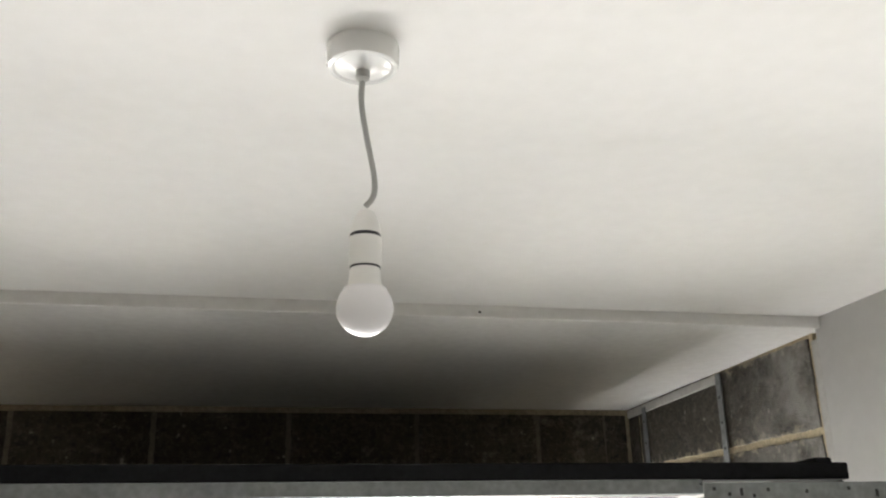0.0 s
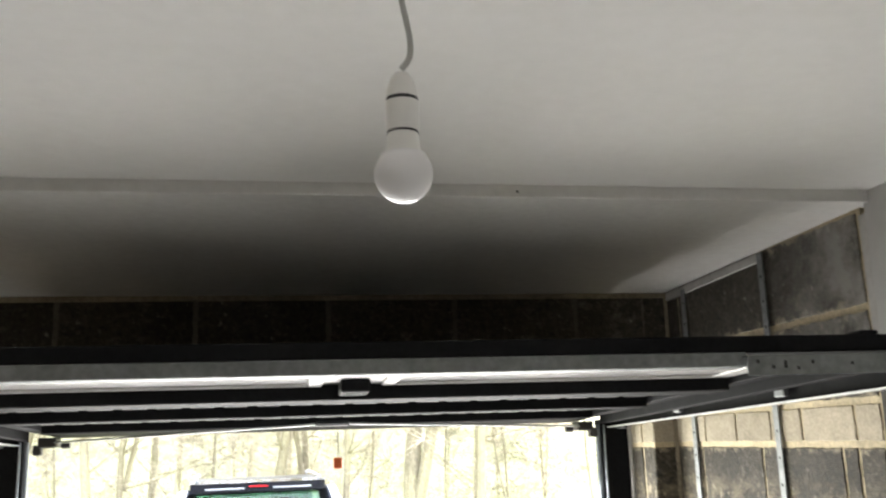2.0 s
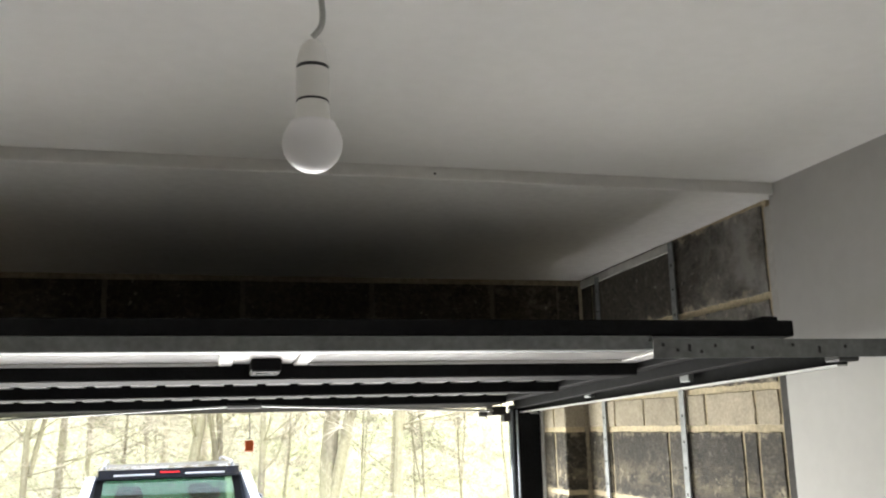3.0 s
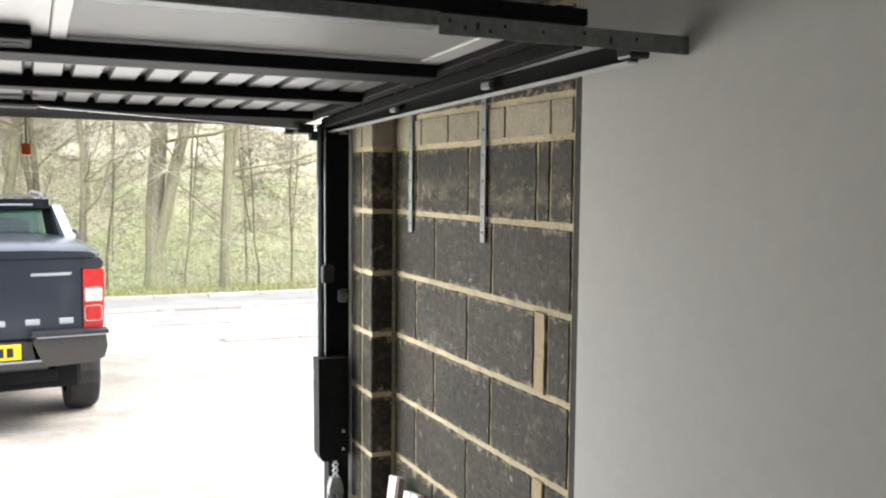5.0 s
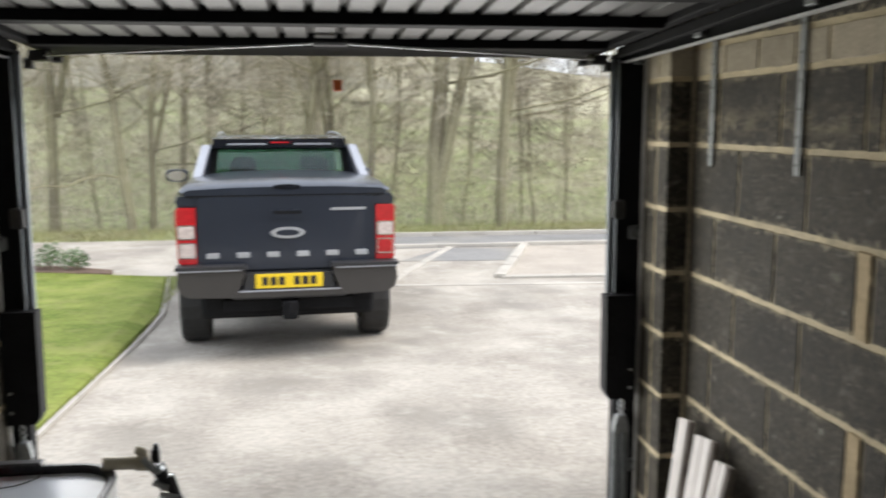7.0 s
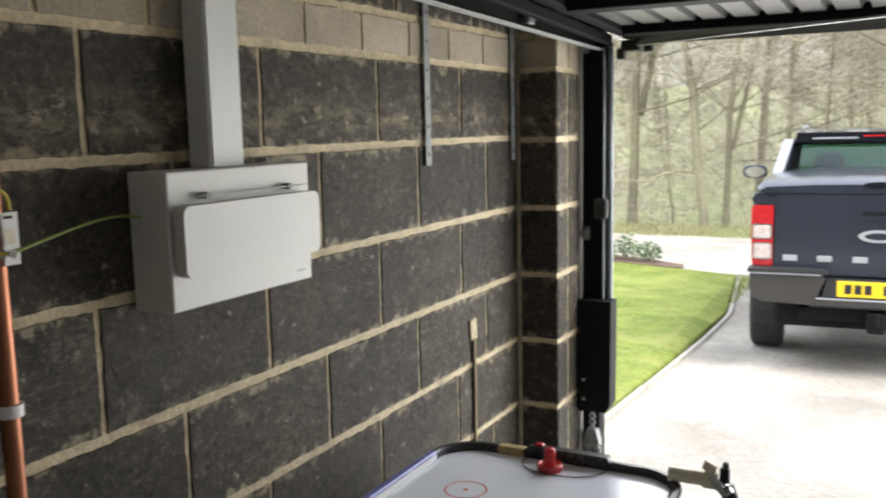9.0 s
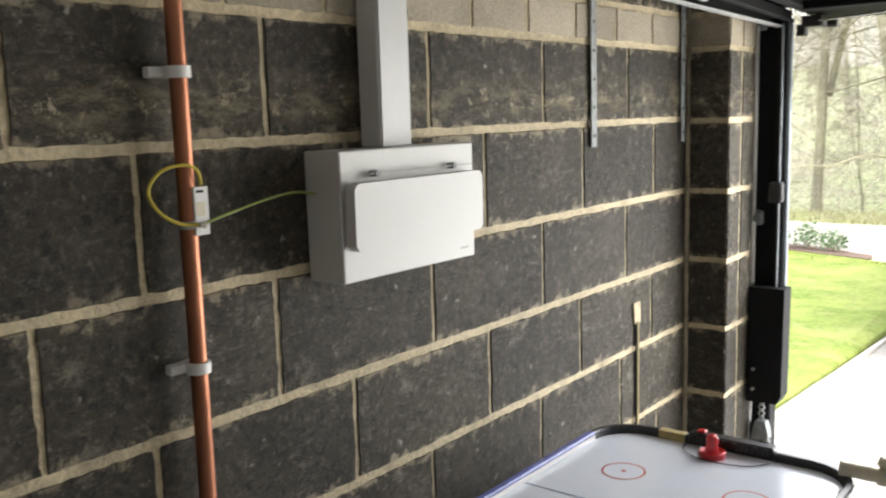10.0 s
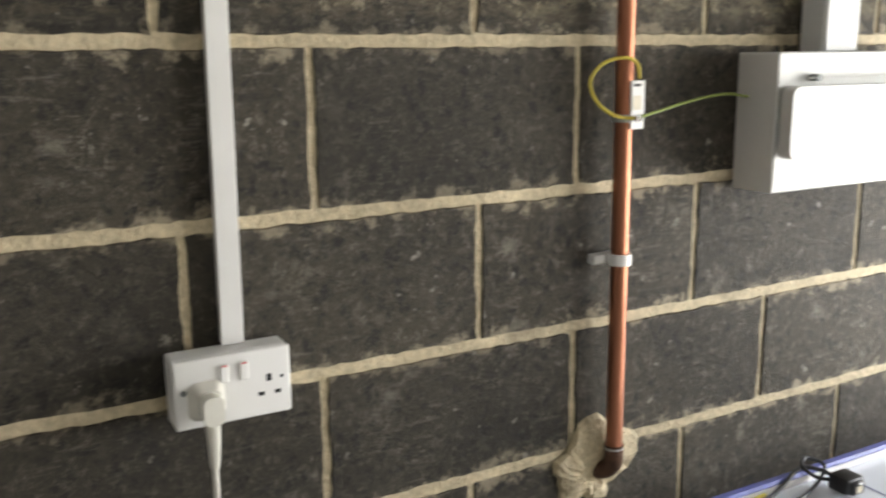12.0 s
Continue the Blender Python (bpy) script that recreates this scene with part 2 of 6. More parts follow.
M["blue"] = mat("blue_rail", (0.12, 0.14, 0.42), 0.35, var=0.15, scale=30)
M["navy"] = mat("navy_line", (0.10, 0.13, 0.28), 0.4, var=0.1)
M["redline"] = mat("red_line", (0.60, 0.09, 0.09), 0.4, var=0.1)
M["tan"] = mat("tan_tape", (0.42, 0.33, 0.14), 0.6, var=0.2)
M["cream"] = mat("cream_plastic", (0.66, 0.60, 0.46), 0.4, var=0.08)
M["chrome"] = mat("chrome", (0.75, 0.76, 0.78), 0.12, 1.0, var=0.05)
M["timber"] = mat("primed_timber", (0.62, 0.58, 0.55), 0.65, var=0.1, scale=10, fine=60, stretch=(1, 1, 0.2))
M["timber_end"] = mat("grey_timber_edge", (0.20, 0.17, 0.15), 0.8, var=0.2, scale=20)
M["carpaint"] = mat("blue_grey_metallic", (0.033, 0.039, 0.054), 0.30, 0.40, var=0.06, scale=3, fine=200, coat=0.45, spec=0.4)
M["cargloss"] = mat("black_gloss_panel", (0.010, 0.011, 0.015), 0.10, var=0.05, coat=0.5)
M["bumper"] = mat("dark_grey_bumper_panel", (0.042, 0.039, 0.037), 0.33, var=0.08, scale=6, fine=80)
M["cartrim"] = mat("dark_grey_trim", (0.022, 0.022, 0.024), 0.55, var=0.1, scale=8)
M["sail"] = mat("silver_bar", (0.34, 0.35, 0.38), 0.3, 0.4, var=0.04)
M["tyre"] = mat("rubber", (0.022, 0.021, 0.02), 0.8, var=0.2, scale=20)
M["letters"] = mat("satin_silver", (0.50, 0.51, 0.53), 0.35, 0.5, var=0.04)
M["plate"] = mat("yellow_plate", (0.80, 0.56, 0.02), 0.4, var=0.03)
M["lamp_red"] = mat("red_lens", (0.42, 0.018, 0.022), 0.15, var=0.15, scale=30, coat=0.6)
M["lamp_clear"] = mat("clear_lens", (0.56, 0.47, 0.44), 0.15, var=0.25, scale=25, coat=0.6)
M["drive"] = drive_material()
M["kerb"] = mat("pale_kerb", (0.44, 0.41, 0.36), 0.9, var=0.12, scale=3, fine=40, rnd=0.08)
M["tarmac"] = mat("dusty_tarmac", (0.225, 0.22, 0.212), 0.9, var=0.25, scale=1.2, fine=50, bump=0.3, patch=0.6, patchcol=(0.34, 0.32, 0.28), patchscale=0.9, patchcut=0.48)
M["gravelbay"] = mat("sandy_bay", (0.40, 0.355, 0.30), 0.95, var=0.15, scale=1.5, fine=30, bump=0.3)
M["lawn"] = mat("lawn", (0.15, 0.205, 0.036), 0.9, var=0.45, scale=2.4, fine=22, bump=0.5, bumpscale=90, col2=(0.24, 0.24, 0.075), patch=0.45,
                patchcol=(0.27, 0.26, 0.10), patchscale=3.5, patchcut=0.52, spec=0.2)
M["grass"] = mat("grass_blades", (0.165, 0.225, 0.036), 0.8, var=0.3, scale=1.6, fine=20, col2=(0.29, 0.28, 0.09), isl=0.45, spec=0.2)
M["verge"] = mat("rough_verge", (0.28, 0.27, 0.17), 0.95, var=0.3, scale=0.7, fine=20, bump=0.5, bumpscale=20, col2=(0.21, 0.26, 0.09),
                 patch=0.6, patchcol=(0.22, 0.255, 0.125), patchscale=0.30, patchcut=0.5, spec=0.2)
M["bark"] = mat("mossy_bark", (0.205, 0.18, 0.13), 0.95, var=0.3, scale=2.0, fine=30, bump=0.8, bumpscale=30, col2=(0.30, 0.285, 0.165),
                rnd=0.15, stretch=(1, 1, 0.4), spec=0.2)
M["twig"] = mat("twigs", (0.37, 0.325, 0.265), 0.95, var=0.3, scale=0.6, fine=10, col2=(0.37, 0.34, 0.255), isl=0.85, spec=0.2)
M["dryverge"] = mat("dry_verge_grass", (0.30, 0.265, 0.16), 0.9, var=0.3, scale=1.2, fine=12, col2=(0.26, 0.30, 0.10), spec=0.2)
M["leaf"] = mat("spring_leaves", (0.20, 0.32, 0.095), 0.8, var=0.3, scale=0.22, fine=12, col2=(0.30, 0.30, 0.13), isl=0.5, spec=0.2)
M["soil"] = mat("soil", (0.13, 0.085, 0.06), 0.95, var=0.3, scale=8)
M["shrub"] = mat("shrub_leaves", (0.08, 0.14, 0.055), 0.6, var=0.3, scale=6, col2=(0.20, 0.26, 0.14))
# distance haze on the hillside is put into this paler colour
M["hill"] = mat("hazy_far_woods", (0.46, 0.435, 0.38), 1.0, var=0.18, scale=0.25, fine=1.2, col2=(0.40, 0.385, 0.325), patch=0.5,
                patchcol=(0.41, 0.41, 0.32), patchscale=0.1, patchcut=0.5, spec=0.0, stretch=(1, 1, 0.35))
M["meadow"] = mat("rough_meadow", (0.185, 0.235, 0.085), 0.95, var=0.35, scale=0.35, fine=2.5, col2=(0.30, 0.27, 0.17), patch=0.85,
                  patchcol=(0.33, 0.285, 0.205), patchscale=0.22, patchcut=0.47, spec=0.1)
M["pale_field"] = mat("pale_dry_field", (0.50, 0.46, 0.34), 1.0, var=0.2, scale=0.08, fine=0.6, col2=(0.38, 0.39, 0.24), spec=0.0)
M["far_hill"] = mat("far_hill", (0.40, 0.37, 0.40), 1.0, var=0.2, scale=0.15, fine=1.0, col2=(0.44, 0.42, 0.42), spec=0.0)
M["lid_edge"] = mat("bead", (0.50, 0.49, 0.46), 0.8, var=0.1, scale=20)
M["rose"] = mat("gloss_white_plastic", (0.80, 0.80, 0.78), 0.12, var=0.01)
M["flex"] = mat("grey_flex", (0.42, 0.42, 0.40), 0.5, var=0.05)
M["edge_strip"] = mat("grey_edge_strip", (0.05, 0.047, 0.043), 0.9, var=0.3, scale=9, fine=60, bump=0.4)
M["darkgap"] = mat("dark_gap", (0.02, 0.02, 0.02), 0.7, var=0.1)
M["cable_white"] = mat("cream_cable", (0.72, 0.70, 0.62), 0.4, var=0.04)
M["interior"] = mat("dark_cabin", (0.014, 0.014, 0.015), 0.9, var=0.2, spec=0.1)


def glass(name, tint, rough=0.02):
    m = bpy.data.materials.new(name)
    m.use_nodes = True
    b = m.node_tree.nodes["Principled BSDF"]
    b.inputs["Base Color"].default_value = (*tint, 1)
    b.inputs["Roughness"].default_value = rough
    b.inputs["Transmission Weight"].default_value = 1.0
    b.inputs["IOR"].default_value = 1.45
    return m



def obscured(name, col, through_part):
    """White patterned glazing that lets some daylight through."""
    m = mat(name, col, 0.45, var=0.04, scale=10, fine=160, bump=0.15, bumpscale=250)
    n, l = m.node_tree.nodes, m.node_tree.links
    b = n["Principled BSDF"]
    t = n.new("ShaderNodeBsdfRefraction")
    t.inputs["Color"].default_value = (0.9, 0.9, 0.89, 1)
    t.inputs["Roughness"].default_value, t.inputs["IOR"].default_value = 0.6, 1.08
    x = n.new("ShaderNodeMixShader")
    x.inputs[0].default_value = through_part
    l.new(b.outputs[0], x.inputs[1])
    l.new(t.outputs[0], x.inputs[2])
    l.new(x.outputs[0], n["Material Output"].inputs["Surface"])
    return m


M["obscured"] = obscured("obscured_glazing", (0.80, 0.79, 0.78), 0.68)
M["cabglass"] = glass("tinted_glass", (0.24, 0.44, 0.37))
M["bulb"] = mat("opal_bulb", (0.82, 0.81, 0.82), 0.35, var=0.01)

# ---- mesh helpers ----
ORG = {}


def thing(name, at, label, category, group="", kind=""):
    e = new(name)
    e.location = at
    e.empty_display_size = 0.05
    ORG[e] = Vector(at)
    return tagged(e, label, category, group, kind)


def part(name, bm, material, parent=None, label="", smooth=False):
    """One mesh object, given in world coordinates, under a thing or a part."""
    me = bpy.data.meshes.new(name)
    o = ORG.get(parent, Vector((0, 0, 0)))
    if o.length:
        bmesh.ops.translate(bm, verts=bm.verts, vec=-o)
    bmesh.ops.recalc_face_normals(bm, faces=bm.faces)
    if smooth:
        for f in bm.faces:
            f.smooth = True
    bm.to_mesh(me)
    bm.free()
    me.materials.append(M[material])
    if smooth:
        me.set_sharp_from_angle(angle=radians(38))
    ob = new(name, me)
    ob.parent = parent
    ORG[ob] = o
    return tagged(ob, label)


def structure(name, bm, material, label, category):
    return tagged(part(name, bm, material), label, category, "", "structure")


def box(x0, x1, y0, y1, z0, z1, bevel=0.0, seg=1, bm=None):
    bm = bm or bmesh.new()
    v = bmesh.ops.create_cube(bm, size=1.0)["verts"]
    for p in v:
        p.co = Vector((x0 + (p.co.x + 0.5) * (x1 - x0), y0 + (p.co.y + 0.5) * (y1 - y0), z0 + (p.co.z + 0.5) * (z1 - z0)))
    if bevel:
        es = list({e for p in v for e in p.link_edges})
        bmesh.ops.bevel(bm, geom=es, offset=bevel, segments=seg, profile=0.5, affect="EDGES")
    return bm


def tube(pts, r, seg=8, bm=None, r1=None, cap=True):
    """A round bar through points, with radius r, or from r to r1."""
    bm = bm or bmesh.new()
    pts = [Vector(p) for p in pts]
    rings = []
    side = None
    for i, p in enumerate(pts):
        d = (pts[min(i + 1, len(pts) - 1)] - pts[max(i - 1, 0)]).normalized()
        if side is None:
            side = d.orthogonal().normalized()
        else:
            side = (side - d * side.dot(d)).normalized()
        up = d.cross(side)
        rr = r if r1 is None else r + (r1 - r) * i / (len(pts) - 1)
        rings.append([bm.verts.new(p + rr * (math.cos(a) * side + math.sin(a) * up)) for a in [2 * math.pi * k / seg for k in range(seg)]])
    for a, b in zip(rings, rings[1:]):
        for k in range(seg):
            bm.faces.new((a[k], a[(k + 1) % seg], b[(k + 1) % seg], b[k]))
    if cap:
        bm.faces.new(rings[0][::-1])
        bm.faces.new(rings[-1])
    return bm


def smooth_path(pts, n=8):
    """A curve through points (Catmull-Rom)."""
    p = [Vector(q) for q in pts]
    p = [2 * p[0] - p[1]] + p + [2 * p[-1] - p[-2]]
    out = []
    for i in range(1, len(p) - 2):
        for k in range(n):
            t = k / n
            a, b, c, d = p[i - 1], p[i], p[i + 1], p[i + 2]
            out.append(0.5 * (2 * b + (c - a) * t + (2 * a - 5 * b + 4 * c - d) * t * t + (3 * b - a - 3 * c + d) * t ** 3))
    return out + [p[-2]]


def lathe(profile, at, seg=24, bm=None):
    """A turned shape: rows of (radius, height) round the upright line through at."""
    bm = bm or bmesh.new()
    rings = []
    for r, h in profile:
        rings.append([bm.verts.new((at[0] + r * math.cos(2 * math.pi * k / seg), at[1] + r * math.sin(2 * math.pi * k / seg), at[2] + h)) for k in range(seg)])
    for a, b in zip(rings, rings[1:]):
        for k in range(seg):
            bm.faces.new((a[k], a[(k + 1) % seg], b[(k + 1) % seg], b[k]))
    bm.faces.new(rings[0][::-1])
    bm.faces.new(rings[-1])
    return bm


def prism(outline, along, lo, hi, bm=None):
    """An outline of (u, v) pushed from lo to hi along x, y or z; u and v are the other two axes in order."""
    bm = bm or bmesh.new()
    def put(u, v, w):
        return {"x": (w, u, v), "y": (u, w, v), "z": (u, v, w)}[along]
    a = [bm.verts.new(put(u, v, lo)) for u, v in outline]
    b = [bm.verts.new(put(u, v, hi)) for u, v in outline]
    k = len(a)
    for i in range(k):
        bm.faces.new((a[i], a[(i + 1) % k], b[(i + 1) % k], b[i]))
    bm.faces.new(a[::-1])
    bm.faces.new(b)
    return bm


def rounded(u0, u1, v0, v1, r, n=5):
    out = []
    for cu, cv, a0 in ((u1 - r, v1 - r, 0), (u0 + r, v1 - r, 90), (u0 + r, v0 + r, 180), (u1 - r, v0 + r, 270)):
        for k in range(n + 1):
            a = radians(a0 + 90 * k / n)
            out.append((cu + r * math.cos(a), cv + r * math.sin(a)))
    return out


# ---- the room ----
XL, XR = -1.2, 1.33          # block faces of the side walls
YF, YP, YB = 2.84, 1.60, -3.3  # front wall, end of the plaster, back wall
ZC, ZF = 2.402, 2.354        # ceiling, boarded part over the door at its low far end
ZS = 2.376                   # near edge of the boarded part
OL, OR = -1.06, 1.24         # door opening
COURSE, UNIT = 0.225, 0.45
ZB0, ZB1 = 8 * COURSE, 8 * COURSE + 0.105   # coursing bricks

structure("floor", box(XL - 0.2, XR + 0.2, YB - 0.2, 3.2, -0.15, 0.0), "floor", "bare grey concrete garage floor", "floor")
structure("ceiling", box(XL - 0.2, XR + 0.2, YB - 0.2, YP - 0.012, ZC, ZC + 0.12), "ceiling", "smooth white painted plaster ceiling", "ceiling")
slope = box(XL - 0.2, XR + 0.2, YP, YF + 0.2, ZF, ZF + 0.14)
for v in slope.verts:
    v.co.z += (ZS - ZF) * (YF - v.co.y) / (YF - YP)
structure("ceiling_front", slope, "board", "unpainted plasterboard ceiling over the garage door", "ceiling")
structure("trim_ceiling", box(XL, XR, YP - 0.012, YP, ZS - 0.003, ZC + 0.02, 0.002), "board", "raw board edge where the ceiling steps down", "trim")
# out of view: white wall added to bounce light onto the ceiling
structure("wall_left_plaster", box(XL - 0.2, XL + 0.012, YB, -0.32, 0, ZC + 0.1), "ceiling", "plain white wall out of view, added to bounce light", "wall")
wall_left = structure("wall_left", box(XL - 0.2, XL - 0.003, -0.32, YF + 0.0, 0, ZC + 0.1), "mortar", "dark concrete block wall with sandy mortar joints", "wall")
wall_right = structure("wall_right", box(XR + 0.003, XR + 0.2, YP + 0.05, YF + 0.0, 0, ZC + 0.1), "mortar", "dark concrete block wall with sandy mortar joints", "wall")
structure("wall_right_plaster", box(XR - 0.014, XR + 0.2, YB, YP + 0.012, 0, ZC + 0.1, 0.006, 2), "plaster", "smooth plastered wall painted pale grey", "wall")
structure("trim_plaster_edge", box(XR - 0.006, XR + 0.2, YP + 0.012, YP + 0.049, 0, 2.03, 0.003), "edge_strip", "dark strip at the end of the plaster", "trim")
structure("trim_plaster_edge_top", box(XR - 0.006, XR + 0.2, YP + 0.012, YP + 0.049, 2.03, ZF, 0.003), "lid_edge", "pale smeared end of the plaster", "trim")
# never in view: depth and grey tone are set to limit bounced light
structure("wall_back", box(XL - 0.2, XR + 0.2, YB - 0.2, YB, 0, ZC + 0.1), "backwall", "plain grey back wall, out of view", "wall")
wall_front = structure("wall_front", box(OR + 0.003, XR + 0.25, YF + 0.003, 3.06, 0, ZC + 0.1), "mortar", "concrete block pier beside the garage door", "wall")
wall_front_b = structure("wall_front_left", box(XL - 0.25, OL - 0.003, YF + 0.003, 3.06, 0, ZC + 0.1), "mortar", "concrete block pier beside the garage door", "wall")
wall_over = structure("wall_over_door", box(OL - 0.003, OR + 0.003, YF + 0.003, 3.10, 1.98, ZC + 0.1), "mortar_shaded", "block wall above the garage door, its mortar coloured dark for shade", "wall")
structure("wall_outer", box(XL - 0.25, XR + 0.25, 3.17, 3.28, 1.98, 2.9), "brick", "brick outer leaf above the garage door", "wall")
structure("wall_outer_left", box(XL - 0.9, -1.10, 3.17, 3.28, -0.2, 2.9), "brick", "brick outer leaf beside the garage door", "wall")
structure("wall_outer_right", box(1.275, XR + 0.9, 3.17, 3.28, -0.2, 2.9), "brick", "brick outer leaf beside the garage door", "wall")
structure("roof_slab", box(XL - 1.0, XR + 1.0, YB - 0.3, 3.3, 2.6, 2.8), "board", "plain slab over the garage", "roof")
structure("trim_mortar_top", box(XL, XR, YF - 0.005, YF + 0.004, ZF - 0.020, ZF, 0.003), "fillet", "rough mortar bead under the boarded ceiling", "trim")
strip = box(XR - 0.006, XR + 0.004, 2.15, YF - 0.012, ZF - 0.034, ZF - 0.004, 0.003)
for v in strip.verts:
    v.co.z += (ZS - ZF) * (YF - v.co.y) / (YF - YP)
structure("trim_wall_top", strip, "lid_edge", "pale smeared strip under the boarded ceiling", "trim")
structure("trim_corner_right", box(XR - 0.011, XR + 0.01, YF - 0.011, YF + 0.01, 0, ZF, 0.005), "fillet", "thick mortar fillet in the corner", "trim")
structure("trim_corner_left", box(XL - 0.01, XL + 0.011, YF - 0.011, YF + 0.01, 0, ZF, 0.005), "fillet", "thick mortar fillet in the corner", "trim")

structure("trim_bead_left", box(OL - 0.004, OL + 0.007, 3.062, 3.084, 0, 1.93, 0.003), "lid_edge", "pale bead where the door frame meets the wall", "trim")
structure("trim_bead_right", box(OR - 0.007, OR + 0.004, 3.062, 3.084, 0, 1.93, 0.003), "lid_edge", "pale bead where the door frame meets the wall", "trim")

# ---- garage door, open under the ceiling ----
XC = 0.0875


def dz(y):
    return 2.006 - (y - 1.25) * 0.043


def sloped(x0, x1, y0, y1, lo, hi, bevel=0.0):
    bm = box(x0, x1, y0, y1, lo, hi, bevel)
    for v in bm.verts:
        v.co.z += dz(v.co.y)
    return bm


door = thing("garage_door", (XC, 2.2, 1.95), "black up-and-over garage door, open flat below the ceiling", "garage door")
# corrugated skin, ribs running along the door
prof, x = [], XC - 0.99
while x < XC + 0.96:
    prof += [(x, 0.0), (x + 0.066, 0.0), (x + 0.074, 0.016), (x + 0.088, 0.016)]
    x += 0.094
bm = bmesh.new()
ring = []
for yy in (1.90, 3.24):
    ring.append(([bm.verts.new((u, yy, dz(yy) + w)) for u, w in prof], [bm.verts.new((u, yy, dz(yy) + w + 0.006)) for u, w in prof]))
for (a, ta), (b, tb) in zip(ring, ring[1:]):
    for k in range(len(prof) - 1):
        bm.faces.new((a[k], a[k + 1], b[k + 1], b[k]))
        bm.faces.new((ta[k], ta[k + 1], tb[k + 1], tb[k]))
part("door_skin", bm, "ribs", door, "ribbed grey back of the door skin")
part("top_rail", sloped(XC - 1.004, XC + 1.004, 1.25, 1.30, -0.020, 0.012, 0.003), "black", door)
part("top_channel", sloped(XC - 0.99, XC + 0.69, 1.245, 1.285, -0.046, -0.019, 0.002), "galvdull", door, "dull galvanised channel")
for s in (-1, 1):
    part("side_rail", sloped(XC + s * 0.985 - 0.02, XC + s * 0.985 + 0.02, 1.30, 3.2, -0.020, 0.028, 0.003), "black", door)
    part("lift_arm", sloped(XC + s * 1.042 - 0.012, XC + s * 1.042 + 0.012, 1.34, 3.06, -0.045, -0.012, 0.003), "black", door)
for y0, y1, lo in ((1.865, 1.98, -0.034), (2.42, 2.49, -0.030), (2.95, 3.22, -0.028)):
    part("cross_rail", sloped(XC - 0.966, XC + 0.966, y0, y1, lo, 0.02, 0.003), "black", door)
for s in (-1, 1):
    x0, x1 = (XC - 0.92, XC - 0.09) if s < 0 else (XC + 0.09, XC + 0.92)
    pane = part("window_panel", sloped(x0, x1, 1.34, 1.84, 0.003, 0.007), "obscured", door, "white obscured glazing panel")
    for a, b, c, d in ((x0 - 0.02, x0 + 0.014, 1.32, 1.86), (x1 - 0.014, x1 + 0.02, 1.32, 1.86), (x0 + 0.014, x1 - 0.014, 1.32, 1.35), (x0 + 0.014, x1 - 0.014, 1.83, 1.86)):
        part("window_frame", sloped(a, b, c, d, -0.003, 0.010, 0.003), "whitedoor", pane, "white window frame")
part("centre_panel", sloped(XC - 0.069, XC + 0.069, 1.33, 1.87, 0.003, 0.010, 0.001), "whitedoor", door, "white panel between the windows")
lock = part("lock", sloped(XC - 0.032, XC + 0.036, 1.755, 1.87, -0.026, 0.003, 0.004), "black", door, "black lock case")
part("latch", tube([(XC - 0.018, 1.80, dz(1.8) - 0.027), (XC + 0.020, 1.80, dz(1.8) - 0.026)], 0.0022, 8), "galvdull", lock, "latch bar")
bm = sloped(XC - 0.06, XC + 0.06, 2.84, 2.90, -0.034, -0.018, 0.006)
part("release_plate", bm, "blackplastic", door, "black release plate")
for s in (-1, 1):
    part("locking_rod", tube(smooth_path([(XC + s * 0.06, 2.87, dz(2.87) - 0.028), (XC + s * 0.35, 2.935, dz(2.935) - 0.035), (XC + s * 0.65, 2.995, dz(2.995) - 0.043), (XC + s * 0.98, 3.06, dz(3.06) - 0.052)], 5), 0.0038, 8), "galv", door, "thin steel locking rod", True)
    bm = box(XC + s * 0.97 - 0.03, XC + s * 0.97 + 0.03, 3.05, 3.13, 1.86, 1.895, 0.004)
    box(XC + s * 1.005 - 0.014, XC + s * 1.005 + 0.014, 3.06, 3.1, 1.835, 1.87, 0.004, bm=bm)
    part("corner_bracket", bm, "blackplastic", door, "black corner bracket")
    part("bolt", tube([(XC + s * 0.93, 3.09, 1.868), (XC + s * 0.90, 3.09, 1.868)], 0.012, 10), "blackplastic", door)
for u0, u1 in ((-0.966, -0.94), (0.94, 0.966)):
    part("window_surround", sloped(XC + u0, XC + u1, 1.30, 1.90, -0.002, 0.010), "whitedoor", door, "white panel beside the windows")
cord = thing("door_pull_tag", (0.109, 2.917, 1.76), "orange plastic tag hanging on a thin cord from the garage door", "pull tag")
part("cord", tube([(0.109, 2.917, 1.885), (0.110, 2.918, 1.80)], 0.0018, 6), "blackplastic", cord)
part("tag", box(0.094, 0.124, 2.908, 2.926, 1.757, 1.795, 0.004, 2), "orange", cord)

